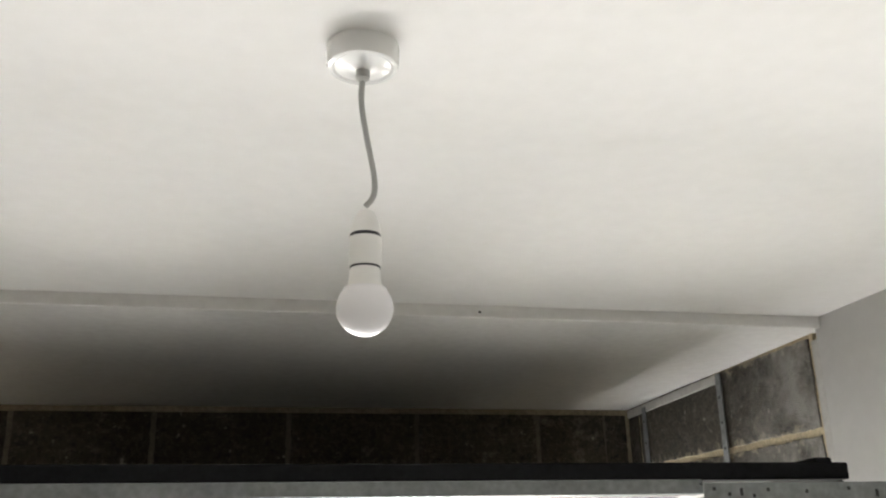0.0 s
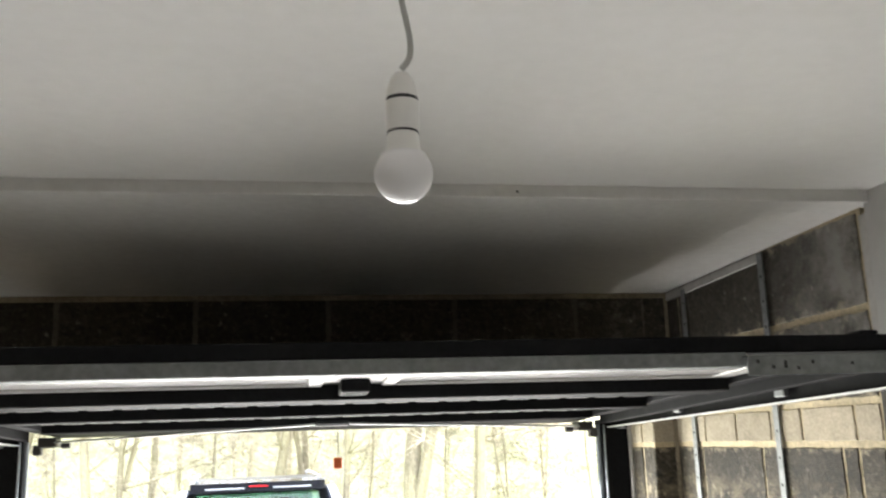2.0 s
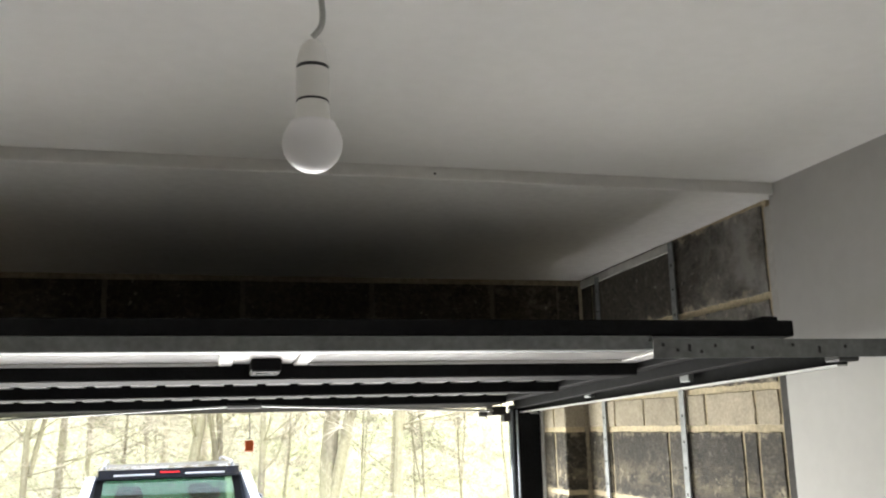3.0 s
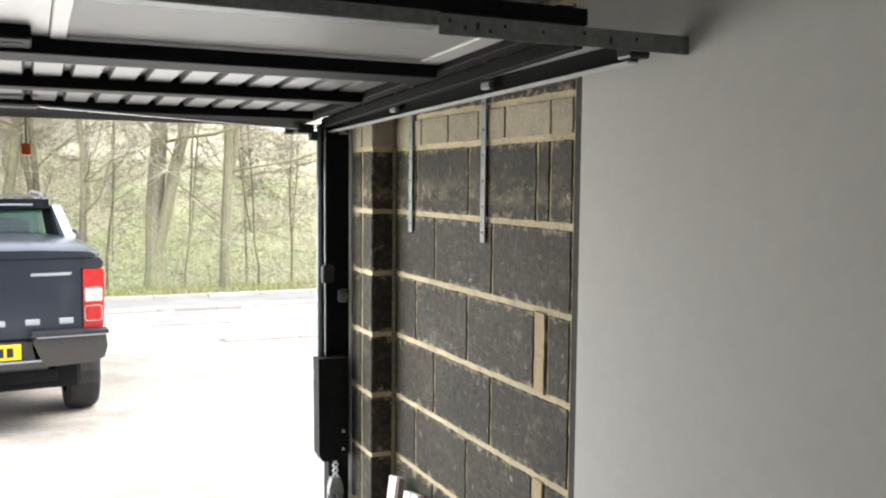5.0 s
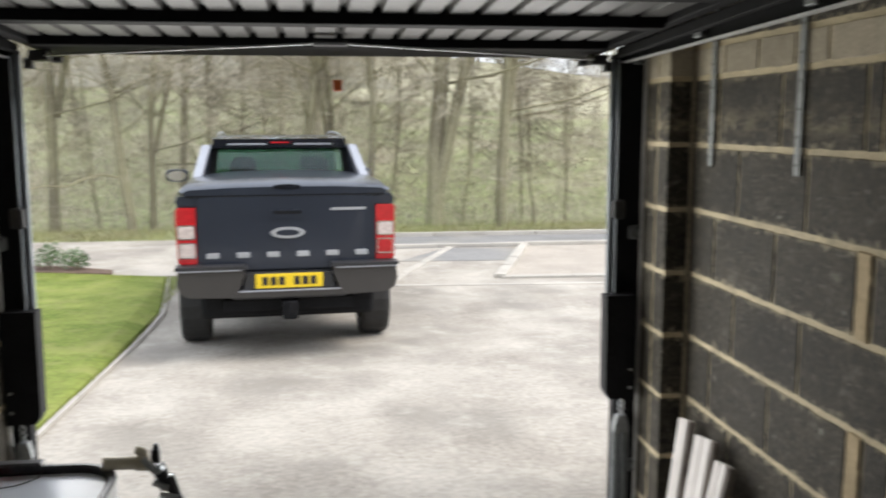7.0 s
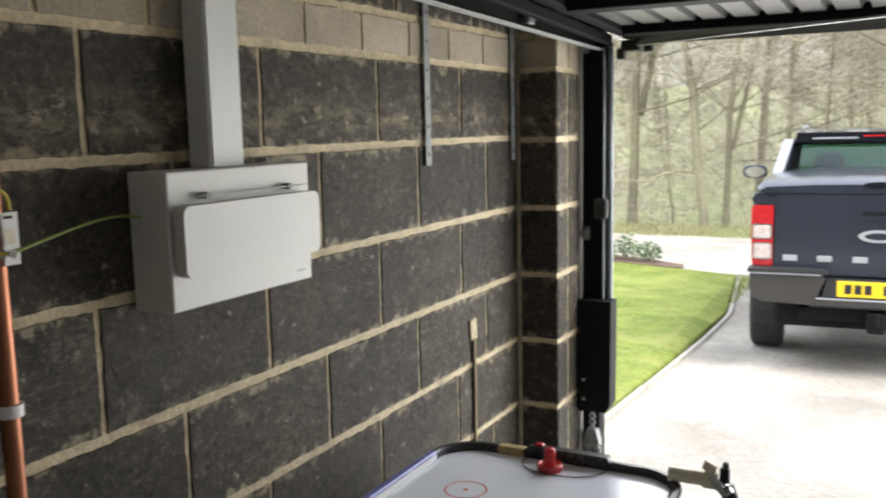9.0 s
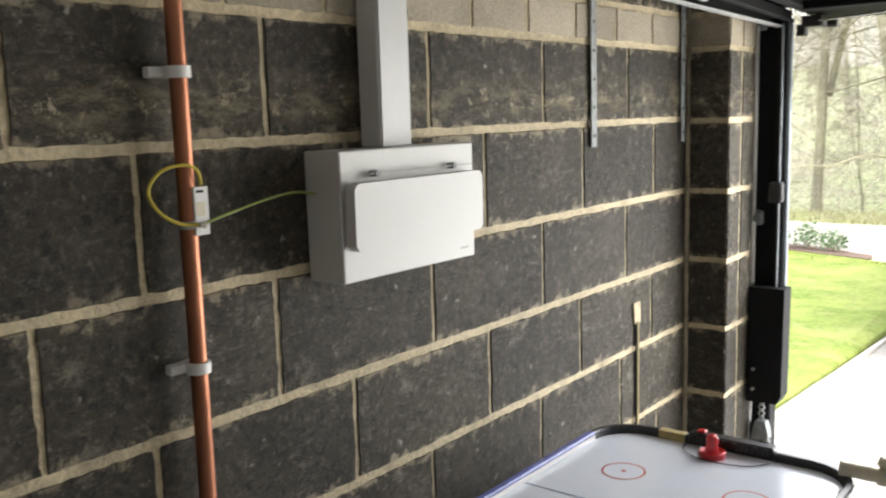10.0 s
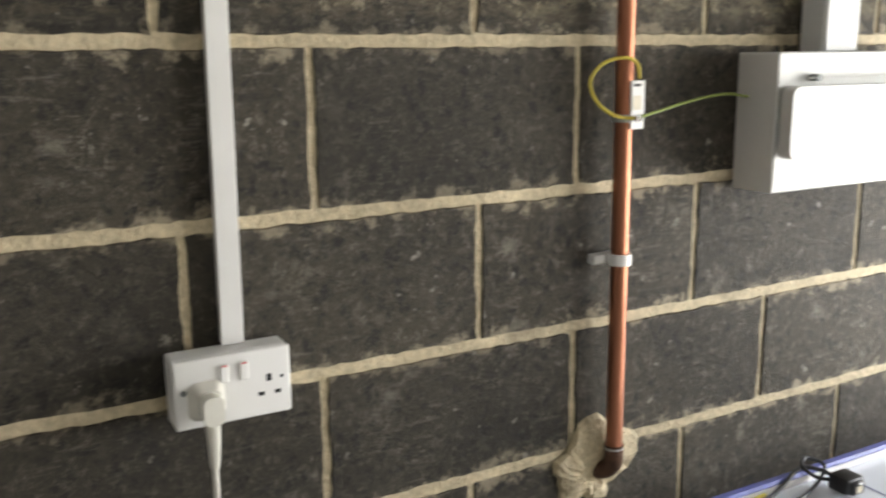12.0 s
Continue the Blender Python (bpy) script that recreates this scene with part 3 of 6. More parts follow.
for s in (-1, 1):
    tr = thing("door_track", (XC + s * 1.1, 2.2, 1.9), "galvanised steel track running back from the door frame", "door track", "garage door tracks")
    xe, xs = XC + s * 1.148, XC + s * 1.085
    def along(t, dx, zz):
        return Vector((xs + (xe - xs) * t + dx, 3.10 + (1.29 - 3.10) * t, 1.872 + 0.06 * t + zz))
    for name, outl in (("web", ((0, 0), (0.004, 0), (0.004, 0.045), (0, 0.045))), ("lower_flange", ((-0.022, -0.004), (0.004, -0.004), (0.004, 0), (-0.022, 0))), ("upper_flange", ((-0.022, 0.045), (0.004, 0.045), (0.004, 0.049), (-0.022, 0.049)))):
        bm = bmesh.new()
        a = [bm.verts.new(along(0, s * u, w)) for u, w in outl]
        b = [bm.verts.new(along(1, s * u, w)) for u, w in outl]
        for k in range(4):
            bm.faces.new((a[k], a[(k + 1) % 4], b[(k + 1) % 4], b[k]))
        bm.faces.new(a[::-1]), bm.faces.new(b)
        part(name, bm, "black" if name == "web" else "trackedge", tr)
    e = along(1, 0, 0)
    part("end_stop", box(e.x - 0.03, e.x + 0.02, e.y - 0.02, e.y + 0.03, e.z + 0.005, e.z + 0.045, 0.004), "blackplastic", tr, "black end stop")
    for t in (0.35, 0.68):
        e = along(t, -s * 0.018, 0.012)
        part("roller_clip", box(e.x - 0.008, e.x + 0.008, e.y - 0.025, e.y + 0.025, e.z, e.z + 0.02, 0.003), "galvdull", tr)

# perforated angles that hold the tracks to the side walls
for s, xa, xb in ((1, 0.768, XR - 0.014), (-1, -0.60, XL + 0.003)):
    ang = thing("support_angle", ((xa + xb) / 2, 1.25, 1.965), "galvanised perforated steel angle fixed between door track and wall", "steel angle", "track supports")
    lo, hi = sorted((xa, xb))
    bm = box(lo, hi, 1.228, 1.231, 1.943, 1.979)
    box(lo, hi, 1.231, 1.262, 1.976, 1.979, bm=bm)
    part("angle_bar", bm, "galvdull", ang)
    for k, hx in enumerate((0.02, 0.05, 0.075, 0.10, 0.13, 0.21, 0.30, 0.36, 0.42)):
        h = 0.007 if k in (2, 7) else 0.0032
        hz = 1.962 + (0.006, -0.004, 0.0, -0.007, 0.004, 0.0, 0.005, -0.004, 0.002)[k]
        x = xa + s * hx
        part("hole", box(x - 0.0032, x + 0.0032, 1.2265, 1.2275, hz - h, hz + h, 0.0004), "darkgap", ang)

# ---- door frame, springs and covers ----
for s in (-1, 1):
    X = lambda u: 0.0805 + s * (u - 0.028)
    fr = thing("door_frame", (X(1.14), 3.13, 0.0), "black steel door frame post with galvanised spring gear", "door frame", "garage door frame")
    def sb(u0, u1, y0, y1, z0, z1, b=0.0):
        a, c = sorted((X(u0), X(u1)))
        return box(a, c, y0, y1, z0, z1, b)
    part("post", sb(1.106, 1.20, 3.10, 3.165, -0.06, 1.93, 0.004), "black", fr)
    part("post_lip", sb(1.078, 1.105, 3.085, 3.165, 0.61, 1.90, 0.002), "black", fr)
    part("guide_rod", tube([(X(1.068), 3.10, 0.95), (X(1.068), 3.10, 1.88)], 0.009, 10), "rod", fr, "bright steel rod", True)
    part("cable", tube([(X(1.086), 3.075, 0.95), (X(1.084), 3.075, 1.88)], 0.004, 8), "rod", fr, "", True)
    out = [(X(u), z) for u, z in ((1.044, 1.010), (1.162, 1.010), (1.162, 0.608), (1.062, 0.612), (1.047, 0.64))]
    cov = part("cover", prism(out, "y", 3.03, 3.10), "black", fr, "black spring cover")
    for z in (0.655, 0.725):
        part("screw", tube([(X(1.142), 3.031, z), (X(1.142), 3.024, z)], 0.006, 8), "galv", cov)
    part("latch_block", sb(1.07, 1.115, 3.055, 3.10, 1.295, 1.365, 0.006), "blackplastic", fr)
    bm = bmesh.new()
    for k in range(4):
        zc = 0.605 - 0.022 * k
        tube([(X(1.122), 3.065, zc + 0.016), (X(1.112), 3.065, zc), (X(1.122), 3.065, zc - 0.016)], 0.003, 6, bm)
        tube([(X(1.122), 3.065, zc + 0.016), (X(1.132), 3.065, zc), (X(1.122), 3.065, zc - 0.016)], 0.003, 6, bm)
    part("chain", bm, "galv", fr, "galvanised chain", True)
    part("spring_yoke", prism([(X(1.105), 0.535), (X(1.139), 0.535), (X(1.150), 0.495), (X(1.150), 0.47), (X(1.094), 0.47), (X(1.094), 0.495)], "y", 3.05, 3.085), "galvdull", fr)
    for u in (1.104, 1.14):
        bm = bmesh.new()
        pts = [(X(u) + 0.013 * math.cos(k * 0.9), 3.068 + 0.013 * math.sin(k * 0.9), 0.475 - 0.0016 * k) for k in range(230)]
        tube(pts, 0.0042, 5, bm)
        part("spring", bm, "galvdull", fr, "tension spring", True)
    for z in (1.888, 1.242, 0.325):
        bm = sb(1.138, 1.188, 3.075, 3.098, z - 0.026, z + 0.026, 0.008)
        tube([(X(1.152), 3.076, z), (X(1.152), 3.058, z)], 0.014, 12, bm)
        br = part("fixing_bracket", bm, "galvdull", fr, "galvanised fixing bracket")
        for dzz in (-0.017, 0.017):
            part("slot", sb(1.168, 1.184, 3.072, 3.0745, z + dzz - 0.004, z + dzz + 0.004), "darkgap", br)
    part("threshold_foot", sb(1.07, 1.20, 3.07, 3.165, -0.06, 0.02, 0.004), "black", fr)
lin = thing("door_lintel", (XC, 3.14, 1.93), "black steel door frame head across the opening", "door frame")
part("head", box(XC - 1.2, XC + 1.2, 3.105, 3.165, 1.935, 1.985, 0.004), "black", lin)

# ---- ceiling lamp ----
lamp = thing("pendant_lamp", (0.047, 0.505, ZC), "bare white bulb hanging on a grey flex from a ceiling rose", "lamp")
LX, LY = 0.046, 0.522
part("ceiling_rose", lathe([(0.0405, 0), (0.0398, -0.021), (0.0385, -0.0245), (0.034, -0.0255), (0.031, -0.0235), (0.018, -0.0255), (0.008, -0.029)], (LX, LY, ZC), 36), "rose", lamp, "glossy white ceiling rose", True)
part("rose_gland", lathe([(0.008, -0.029), (0.0075, -0.038), (0.005, -0.040)], (LX, LY, ZC), 16), "flex", lamp, "", True)
hx, hy = 0.061, 0.612
part("flex", tube(smooth_path([(LX, LY, ZC - 0.036), (LX + 0.001, LY + 0.018, ZC - 0.058), (LX + 0.012, LY + 0.052, ZC - 0.088), (LX + 0.024, LY + 0.082, ZC - 0.118), (hx + 0.009, hy - 0.004, ZC - 0.140), (hx, hy, ZC - 0.153)], 6), 0.0034, 10), "flex", lamp, "grey twin flex", True)
hz = 2.2205
holder = part("lampholder", lathe([(0.004, 0.024), (0.008, 0.023), (0.013, 0.016), (0.0165, 0.004), (0.0180, -0.006)], (hx, hy, hz), 28), "white", lamp, "white plastic lampholder", True)
part("ring", lathe([(0.0176, -0.006), (0.0176, -0.0102)], (hx, hy, hz), 28), "blackplastic", holder)
part("skirt", lathe([(0.0184, -0.0102), (0.0184, -0.042), (0.0178, -0.0445)], (hx, hy, hz), 28), "white", holder, "", True)
part("ring", lathe([(0.0174, -0.0445), (0.0174, -0.0468)], (hx, hy, hz), 28), "blackplastic", holder)
part("bulb_neck", lathe([(0.0168, -0.0468), (0.0178, -0.058), (0.0200, -0.0705)], (hx, hy, hz), 28), "white", lamp, "", True)
cz, R = -0.0925, 0.0318
prof = [(0.0200, -0.0700), (0.0245, -0.0702)] + [(R * math.cos(radians(a)), cz + R * math.sin(radians(a))) for a in range(39, -90, -6)] + [(0.001, cz - R)]
part("bulb", lathe(prof, (hx, hy, hz), 36), "bulb", lamp, "opal white globe", True)
nail = thing("nail_head", (0.446, YP - 0.012, 2.385), "tiny dark nail head in the board edge", "nail")
part("head", tube([(0.446, YP - 0.0115, 2.386), (0.446, YP - 0.0145, 2.386)], 0.0028, 8), "darkgap", nail)

# ---- block wall fixings: perforated straps ----
def strap(wall_x, s, y, z0, z1, tilt, label):
    st = thing("fixing_strap", (wall_x, y, z0), label, "strap", "galvanised straps")
    bm = box(wall_x, wall_x + s * 0.004, y - 0.014, y + 0.014, z0, z1)
    for v in bm.verts:
        v.co.y += tilt * (v.co.z - z0)
    part("strip", bm, "strap", st)
    z = z0 + 0.03
    while z < z1 - 0.02:
        yy = y + tilt * (z - z0)
        part("hole", box(wall_x + s * 0.004, wall_x + s * 0.005, yy - 0.004, yy + 0.004, z - 0.004, z + 0.004), "darkgap", st)
        z += 0.075


lab = "galvanised perforated strap hanging down the block wall"
strap(XR - 0.006, -1, 2.675, 1.510, 2.34, 0.0, lab)
strap(XR - 0.006, -1, 2.127, 1.508, 2.36, 0.0, lab)
strap(XL + 0.006, 1, 2.205, 1.521, 2.36, 0.0, lab)
strap(XL + 0.006, 1, 2.786, 1.512, 2.34, 0.0, lab)

# ---- consumer unit ----
cu = thing("consumer_unit", (XL, 1.345, 1.312), "white metal consumer unit mounted on the block wall", "fuse box")
bx0, bx1 = XL + 0.006, -1.106
part("body", box(bx0, bx1, 1.146, 1.535, 1.327, 1.562, 0.003, 2), "whitemetal", cu)
part("front_flap", prism(rounded(1.148, 1.524, 1.386, 1.506, 0.016), "x", bx1 + 0.008, bx1 + 0.032), "whitemetal", cu, "white hinged cover flap", True)
part("flap_back", box(bx1, bx1 + 0.010, 1.185, 1.515, 1.40, 1.505, 0.002), "whitemetal", cu)
part("hinge_bar", tube([(bx1 + 0.014, 1.205, 1.519), (bx1 + 0.014, 1.51, 1.519)], 0.0016, 8), "whitemetal", cu, "thin wire hinge", True)
for y in (1.225, 1.452):
    part("screw", tube([(bx1, y, 1.519), (bx1 + 0.018, y, 1.519)], 0.006, 10), "galvdull", cu, "small steel screw", True)
part("label_bar", box(bx1, bx1 + 0.0012, 1.487, 1.512, 1.346, 1.350), "flex", cu, "small grey printed mark")
tk = thing("cable_trunking", (XL, 1.36, 1.564), "white square cable trunking rising from the fuse box to the ceiling", "trunking")
part("channel", box(XL + 0.006, XL + 0.056, 1.296, 1.386, 1.5625, ZC, 0.002), "trunk", tk)
part("cover", box(XL + 0.056, XL + 0.060, 1.299, 1.383, 1.5625, ZC, 0.0015), "trunk", tk)

# ---- copper pipe ----
PX, PY = -1.166, 0.872
pipe = thing("copper_pipe", (PX, PY, 0.88), "bright copper water pipe clipped upright to the block wall", "pipe")
part("tube", tube([(PX, PY, 0.89), (PX + 0.0005, PY - 0.0005, 1.6), (PX, PY, ZC)], 0.014, 18), "copper", pipe, "", True)
part("elbow", tube(smooth_path([(PX, PY, 0.913), (PX, PY, 0.888), (PX - 0.004, PY - 0.004, 0.872), (PX - 0.02, PY - 0.012, 0.862), (PX - 0.04, PY - 0.016, 0.860)], 5), 0.0165, 16), "brass_dark", pipe, "tarnished elbow", True)
part("joint_ring", lathe([(0.0162, 0.0), (0.0168, 0.003), (0.0162, 0.006)], (PX, PY, 0.905), 18), "galv", pipe, "", True)
for z in (1.695, 1.236):
    bm = box(XL + 0.004, PX - 0.010, PY - 0.013, PY + 0.013, z - 0.009, z + 0.009, 0.002)
    lathe([(0.0145, -0.009), (0.0195, -0.009), (0.0195, 0.009), (0.0145, 0.009)], (PX, PY, z), 20, bm)
    box(PX - 0.03, PX - 0.012, PY - 0.042, PY - 0.01, z - 0.008, z + 0.008, 0.002, bm=bm)
    part("clip", bm, "white", pipe, "white plastic pipe clip", True)
pat = thing("mortar_patch", (XL, 0.86, 0.87), "rough sandy mortar patch where the pipe enters the wall", "mortar")
bm = bmesh.new()
rng = random.Random(5)
rings = []
radii = [0.052 + 0.009 * rng.random() + 0.010 * math.sin(k * 0.9) + 0.040 * max(0, math.cos(2 * math.pi * k / 36 - 0.9)) for k in range(36)]
for f, h in ((1.0, 0.002), (0.93, 0.007), (0.75, 0.010), (0.55, 0.013), (0.3, 0.014)):
    rings.append([bm.verts.new((XL + h + 0.006 * rng.random() * (1 if f < 1 else 0), 0.838 + 1.2 * f * r * math.cos(2 * math.pi * k / 36), 0.860 + f * r * math.sin(2 * math.pi * k / 36))) for k, r in enumerate(radii)])
for a, b in zip(rings, rings[1:]):
    for k in range(36):
        bm.faces.new((a[k], a[(k + 1) % 36], b[(k + 1) % 36], b[k]))
bm.faces.new(rings[-1])
part("patch", bm, "mortar", pat)
ec = thing("earth_clamp", (PX, PY, 1.476), "earth bonding clamp with paper tag and yellow-green wire on the pipe", "earth clamp")
part("band", lathe([(0.0142, -0.006), (0.0165, -0.006), (0.0165, 0.006), (0.0142, 0.006)], (PX, PY, 1.473), 18), "galv", ec, "", True)
bm = box(PX + 0.014, PX + 0.018, PY + 0.000, PY + 0.027, 1.456, 1.531, 0.001)
part("tag", bm, "white", ec, "white metal warning tag")
part("tag_slot", box(PX + 0.018, PX + 0.0186, PY + 0.004, PY + 0.018, 1.522, 1.526), "darkgap", ec)
part("tag_print", box(PX + 0.018, PX + 0.0186, PY + 0.003, PY + 0.019, 1.486, 1.508), "cream", ec)
part("screw", tube([(PX + 0.012, PY + 0.008, 1.473), (PX + 0.028, PY + 0.008, 1.473)], 0.006, 10), "chrome", ec, "", True)
loop = [(PX + 0.020, PY + 0.008, 1.473), (PX + 0.012, PY - 0.026, 1.478), (PX + 0.004, PY - 0.055, 1.499), (PX - 0.004, PY - 0.064, 1.530), (PX + 0.004, PY - 0.045, 1.558), (PX + 0.018, PY - 0.014, 1.566), (PX + 0.020, PY + 0.008, 1.556), (PX + 0.019, PY + 0.014, 1.534)]
part("earth_wire", tube(smooth_path(loop, 8), 0.0027, 8), "yellow", ec, "yellow loop of earth wire", True)
part("earth_lead", tube(smooth_path([(PX + 0.022, PY + 0.012, 1.474), (PX + 0.012, PY + 0.08, 1.486), (PX, PY + 0.16, 1.498), (PX, PY + 0.22, 1.504), (PX, PY + 0.272, 1.498)], 8), 0.0025, 8), "green", ec, "yellow-green earth lead", True)

ec.matrix_basis = Matrix.Translation((0, 0, -0.010)) @ ec.matrix_basis

# ---- double socket ----
so = thing("double_socket", (XL, 0.208, 1.0960), "white double socket on a surface box with one plug in use", "socket")
sx = XL + 0.006
part("back_box", box(sx, sx + 0.040, 0.131, 0.284, 1.0890, 1.1810, 0.004, 2), "white", so)
plate = part("face_plate", box(sx + 0.040, sx + 0.049, 0.131, 0.284, 1.0890, 1.1810, 0.004, 3), "white", so, "", True)
fx = sx + 0.049
for y in (0.195, 0.221):
    sw = part("switch", box(fx - 0.001, fx + 0.004, y - 0.006, y + 0.006, 1.1440, 1.1690, 0.002), "white", plate)
    part("red_mark", box(fx + 0.0035, fx + 0.0045, y - 0.0035, y + 0.0035, 1.1663, 1.1680), "redline", sw)
for y, z, a, b in ((0.254, 1.1410, 0.003, 0.005), (0.243, 1.1200, 0.004, 0.0025), (0.265, 1.1200, 0.004, 0.0025), (0.277 - 0.006, 1.1400, 0.002, 0.002)):
    part("pin_hole", box(fx - 0.0005, fx + 0.0006, y - a, y + a, z - b, z + b), "darkgap", plate)
part("screw", tube([(fx - 0.001, 0.143, 1.1390), (fx + 0.001, 0.143, 1.1390)], 0.004, 10), "galvdull", plate)
pl = thing("mains_plug", (fx, 0.170, 1.1110), "cream three-pin plug pushed into the socket, cable hanging down", "plug")
bm = prism(rounded(0.147, 0.195, 1.0990, 1.1510, 0.014), "x", fx + 0.001, fx + 0.018)
vs = [v for v in bm.verts if v.co.x > fx + 0.01]
for v in vs:
    v.co.y = 0.171 + (v.co.y - 0.171) * 0.62
    v.co.z = 1.1230 + (v.co.z - 1.1230) * 0.72
prism(rounded(0.158, 0.184, 1.1030, 1.1410, 0.01), "x", fx + 0.016, fx + 0.038, bm)
part("plug_body", bm, "cable_white", pl, "", True)
part("strain_relief", tube([(fx + 0.028, 0.170, 1.1090), (fx + 0.030, 0.170, 1.0760), (fx + 0.030, 0.169, 1.0460)], 0.010, 10, r1=0.006), "cable_white", pl, "", True)
part("cable", tube(smooth_path([(fx + 0.030, 0.169, 1.0510), (fx + 0.031, 0.168, 0.98), (fx + 0.022, 0.166, 0.75), (fx + 0.006, 0.164, 0.4), (fx + 0.03, 0.16, 0.006)], 8), 0.0042, 10), "cable_white", pl, "cream cable", True)
for ob in (so, pl):
    ob.matrix_basis = Matrix.Translation((0, 0.017, 0.012)) @ ob.matrix_basis
mt = thing("mini_trunking", (XL, 0.225, 1.1945), "narrow white trunking running up from the socket", "trunking")
tr_bm = box(XL + 0.006, XL + 0.020, 0.221, 0.249, 1.1945, ZC, 0.002)
for v in tr_bm.verts:
    v.co.y += 0.012 * (v.co.z - 1.18)
part("channel", tr_bm, "white", mt)
tr_bm = box(XL + 0.020, XL + 0.022, 0.220, 0.250, 1.1945, ZC, 0.001)
for v in tr_bm.verts:
    v.co.y += 0.012 * (v.co.z - 1.18)
part("cover", tr_bm, "white", mt)

# ---- earth sleeve let into the joint near the door ----
ho = thing("cable_stub", (XL, 2.474, 0.66), "thin yellow-black cable running down from a mortar-filled hole", "cable")
part("cable", tube([(XL + 0.006, 2.474, 0.985), (XL + 0.007, 2.473, 0.85), (XL + 0.006, 2.472, 0.02)], 0.005, 8), "tan", ho, "", True)
part("dark_edge", tube([(XL + 0.006, 2.466, 0.985), (XL + 0.006, 2.465, 0.02)], 0.0035, 6), "darkgap", ho)
bm = box(XL + 0.002, XL + 0.008, 2.450, 2.494, 0.978, 1.045, 0.003)
for v in bm.verts:
    v.co.y += 0.006 * math.sin(v.co.z * 90)
part("mortar_dab", bm, "mortar", ho)

# ---- air hockey table ----
TX0, TX1, TY0, TY1, TZ = -1.075, -0.462, 0.84, 2.085, 0.795
tb = thing("air_hockey_table", (-0.76, 1.4, 0), "white air hockey table with black and blue rails by the wall", "game table")
part("play_surface", prism(rounded(TX0 + 0.012, TX1 - 0.012, TY0 + 0.012, TY1 - 0.012, 0.10, 8), "z", TZ - 0.02, TZ), "tabletop", tb, "glossy white playing surface")
part("cabinet", prism(rounded(TX0 + 0.01, TX1 - 0.01, TY0 + 0.01, TY1 - 0.01, 0.10, 8), "z", TZ - 0.16, TZ - 0.02), "black", tb)


def rail(pts, material, name, label=""):
    """A low rail along points of the table's edge."""
    bm = bmesh.new()
    rings = []
    p = [Vector((*q, 0)) for q in pts]
    for i in range(len(p)):
        d = (p[min(i + 1, len(p) - 1)] - p[max(i - 1, 0)]).normalized()
        n = Vector((-d.y, d.x, 0))
        rings.append([bm.verts.new(p[i] + n * u + Vector((0, 0, TZ + w))) for u, w in ((-0.010, -0.03), (-0.010, 0.014), (-0.006, 0.019), (0.006, 0.019), (0.010, 0.014), (0.010, -0.03))])
    for a, b in zip(rings, rings[1:]):
        for k in range(6):
            bm.faces.new((a[k], a[(k + 1) % 6], b[(k + 1) % 6], b[k]))
    bm.faces.new(rings[0][::-1]), bm.faces.new(rings[-1])
    return part(name, bm, material, tb, label)


ol = rounded(TX0, TX1, TY0, TY1, 0.11, 8)
right_top, left_top, left_bot, right_bot = ol[0:9], ol[9:18], ol[18:27], ol[27:36]
rail(right_top + left_top, "blackplastic", "end_rail")
rail(left_bot + right_bot, "blackplastic", "end_rail")
rail([left_top[-1], (TX0, 1.7), (TX0, 1.4), (TX0, 1.1), left_bot[0]], "blue", "side_rail", "blue side rail")
rail([right_bot[-1], (TX1, 1.4), right_top[0]], "blackplastic", "side_rail")
part("rail_face", box(TX0 + 0.0112, TX0 + 0.0128, 1.0, 1.97, TZ + 0.001, TZ + 0.013), "white", tb, "white strip along the side rail")
bm = box(-0.94, -0.87, TY1 - 0.013, TY1 + 0.013, TZ - 0.02, TZ + 0.0205, 0.002)
part("tape", bm, "tan", tb, "tan tape over the rail")
bm = box(-0.86, -0.65, TY1 - 0.014, TY1 + 0.020, TZ + 0.004, TZ + 0.030, 0.004)
for k in range(8):
    box(-0.85 + 0.025 * k, -0.838 + 0.025 * k, TY1 - 0.019, TY1 - 0.012, TZ + 0.006, TZ + 0.027, 0.002, bm=bm)
goal = part("goal_box", bm, "blackplastic", tb, "black goal box")
part("score_tab", box(-0.843, -0.82, TY1 - 0.005, TY1 + 0.015, TZ + 0.030, TZ + 0.037, 0.003), "red", goal)
LZ = TZ + 0.0008


def disc_line(cx, cy, r, w, material, name):
    bm = bmesh.new()
    n = 40
    a = [bm.verts.new((cx + (r - w) * math.cos(2 * math.pi * k / n), cy + (r - w) * math.sin(2 * math.pi * k / n), LZ)) for k in range(n)]
    b = [bm.verts.new((cx + r * math.cos(2 * math.pi * k / n), cy + r * math.sin(2 * math.pi * k / n), LZ)) for k in range(n)]
    for k in range(n):
        bm.faces.new((a[k], b[k], b[(k + 1) % n], a[(k + 1) % n]))
    part(name, bm, material, tb)


def spot(cx, cy, r, material, name):
    bm = bmesh.new()
    bm.faces.new([bm.verts.new((cx + r * math.cos(k * 0.5236), cy + r * math.sin(k * 0.5236), LZ)) for k in range(12)])
    part(name, bm, material, tb)


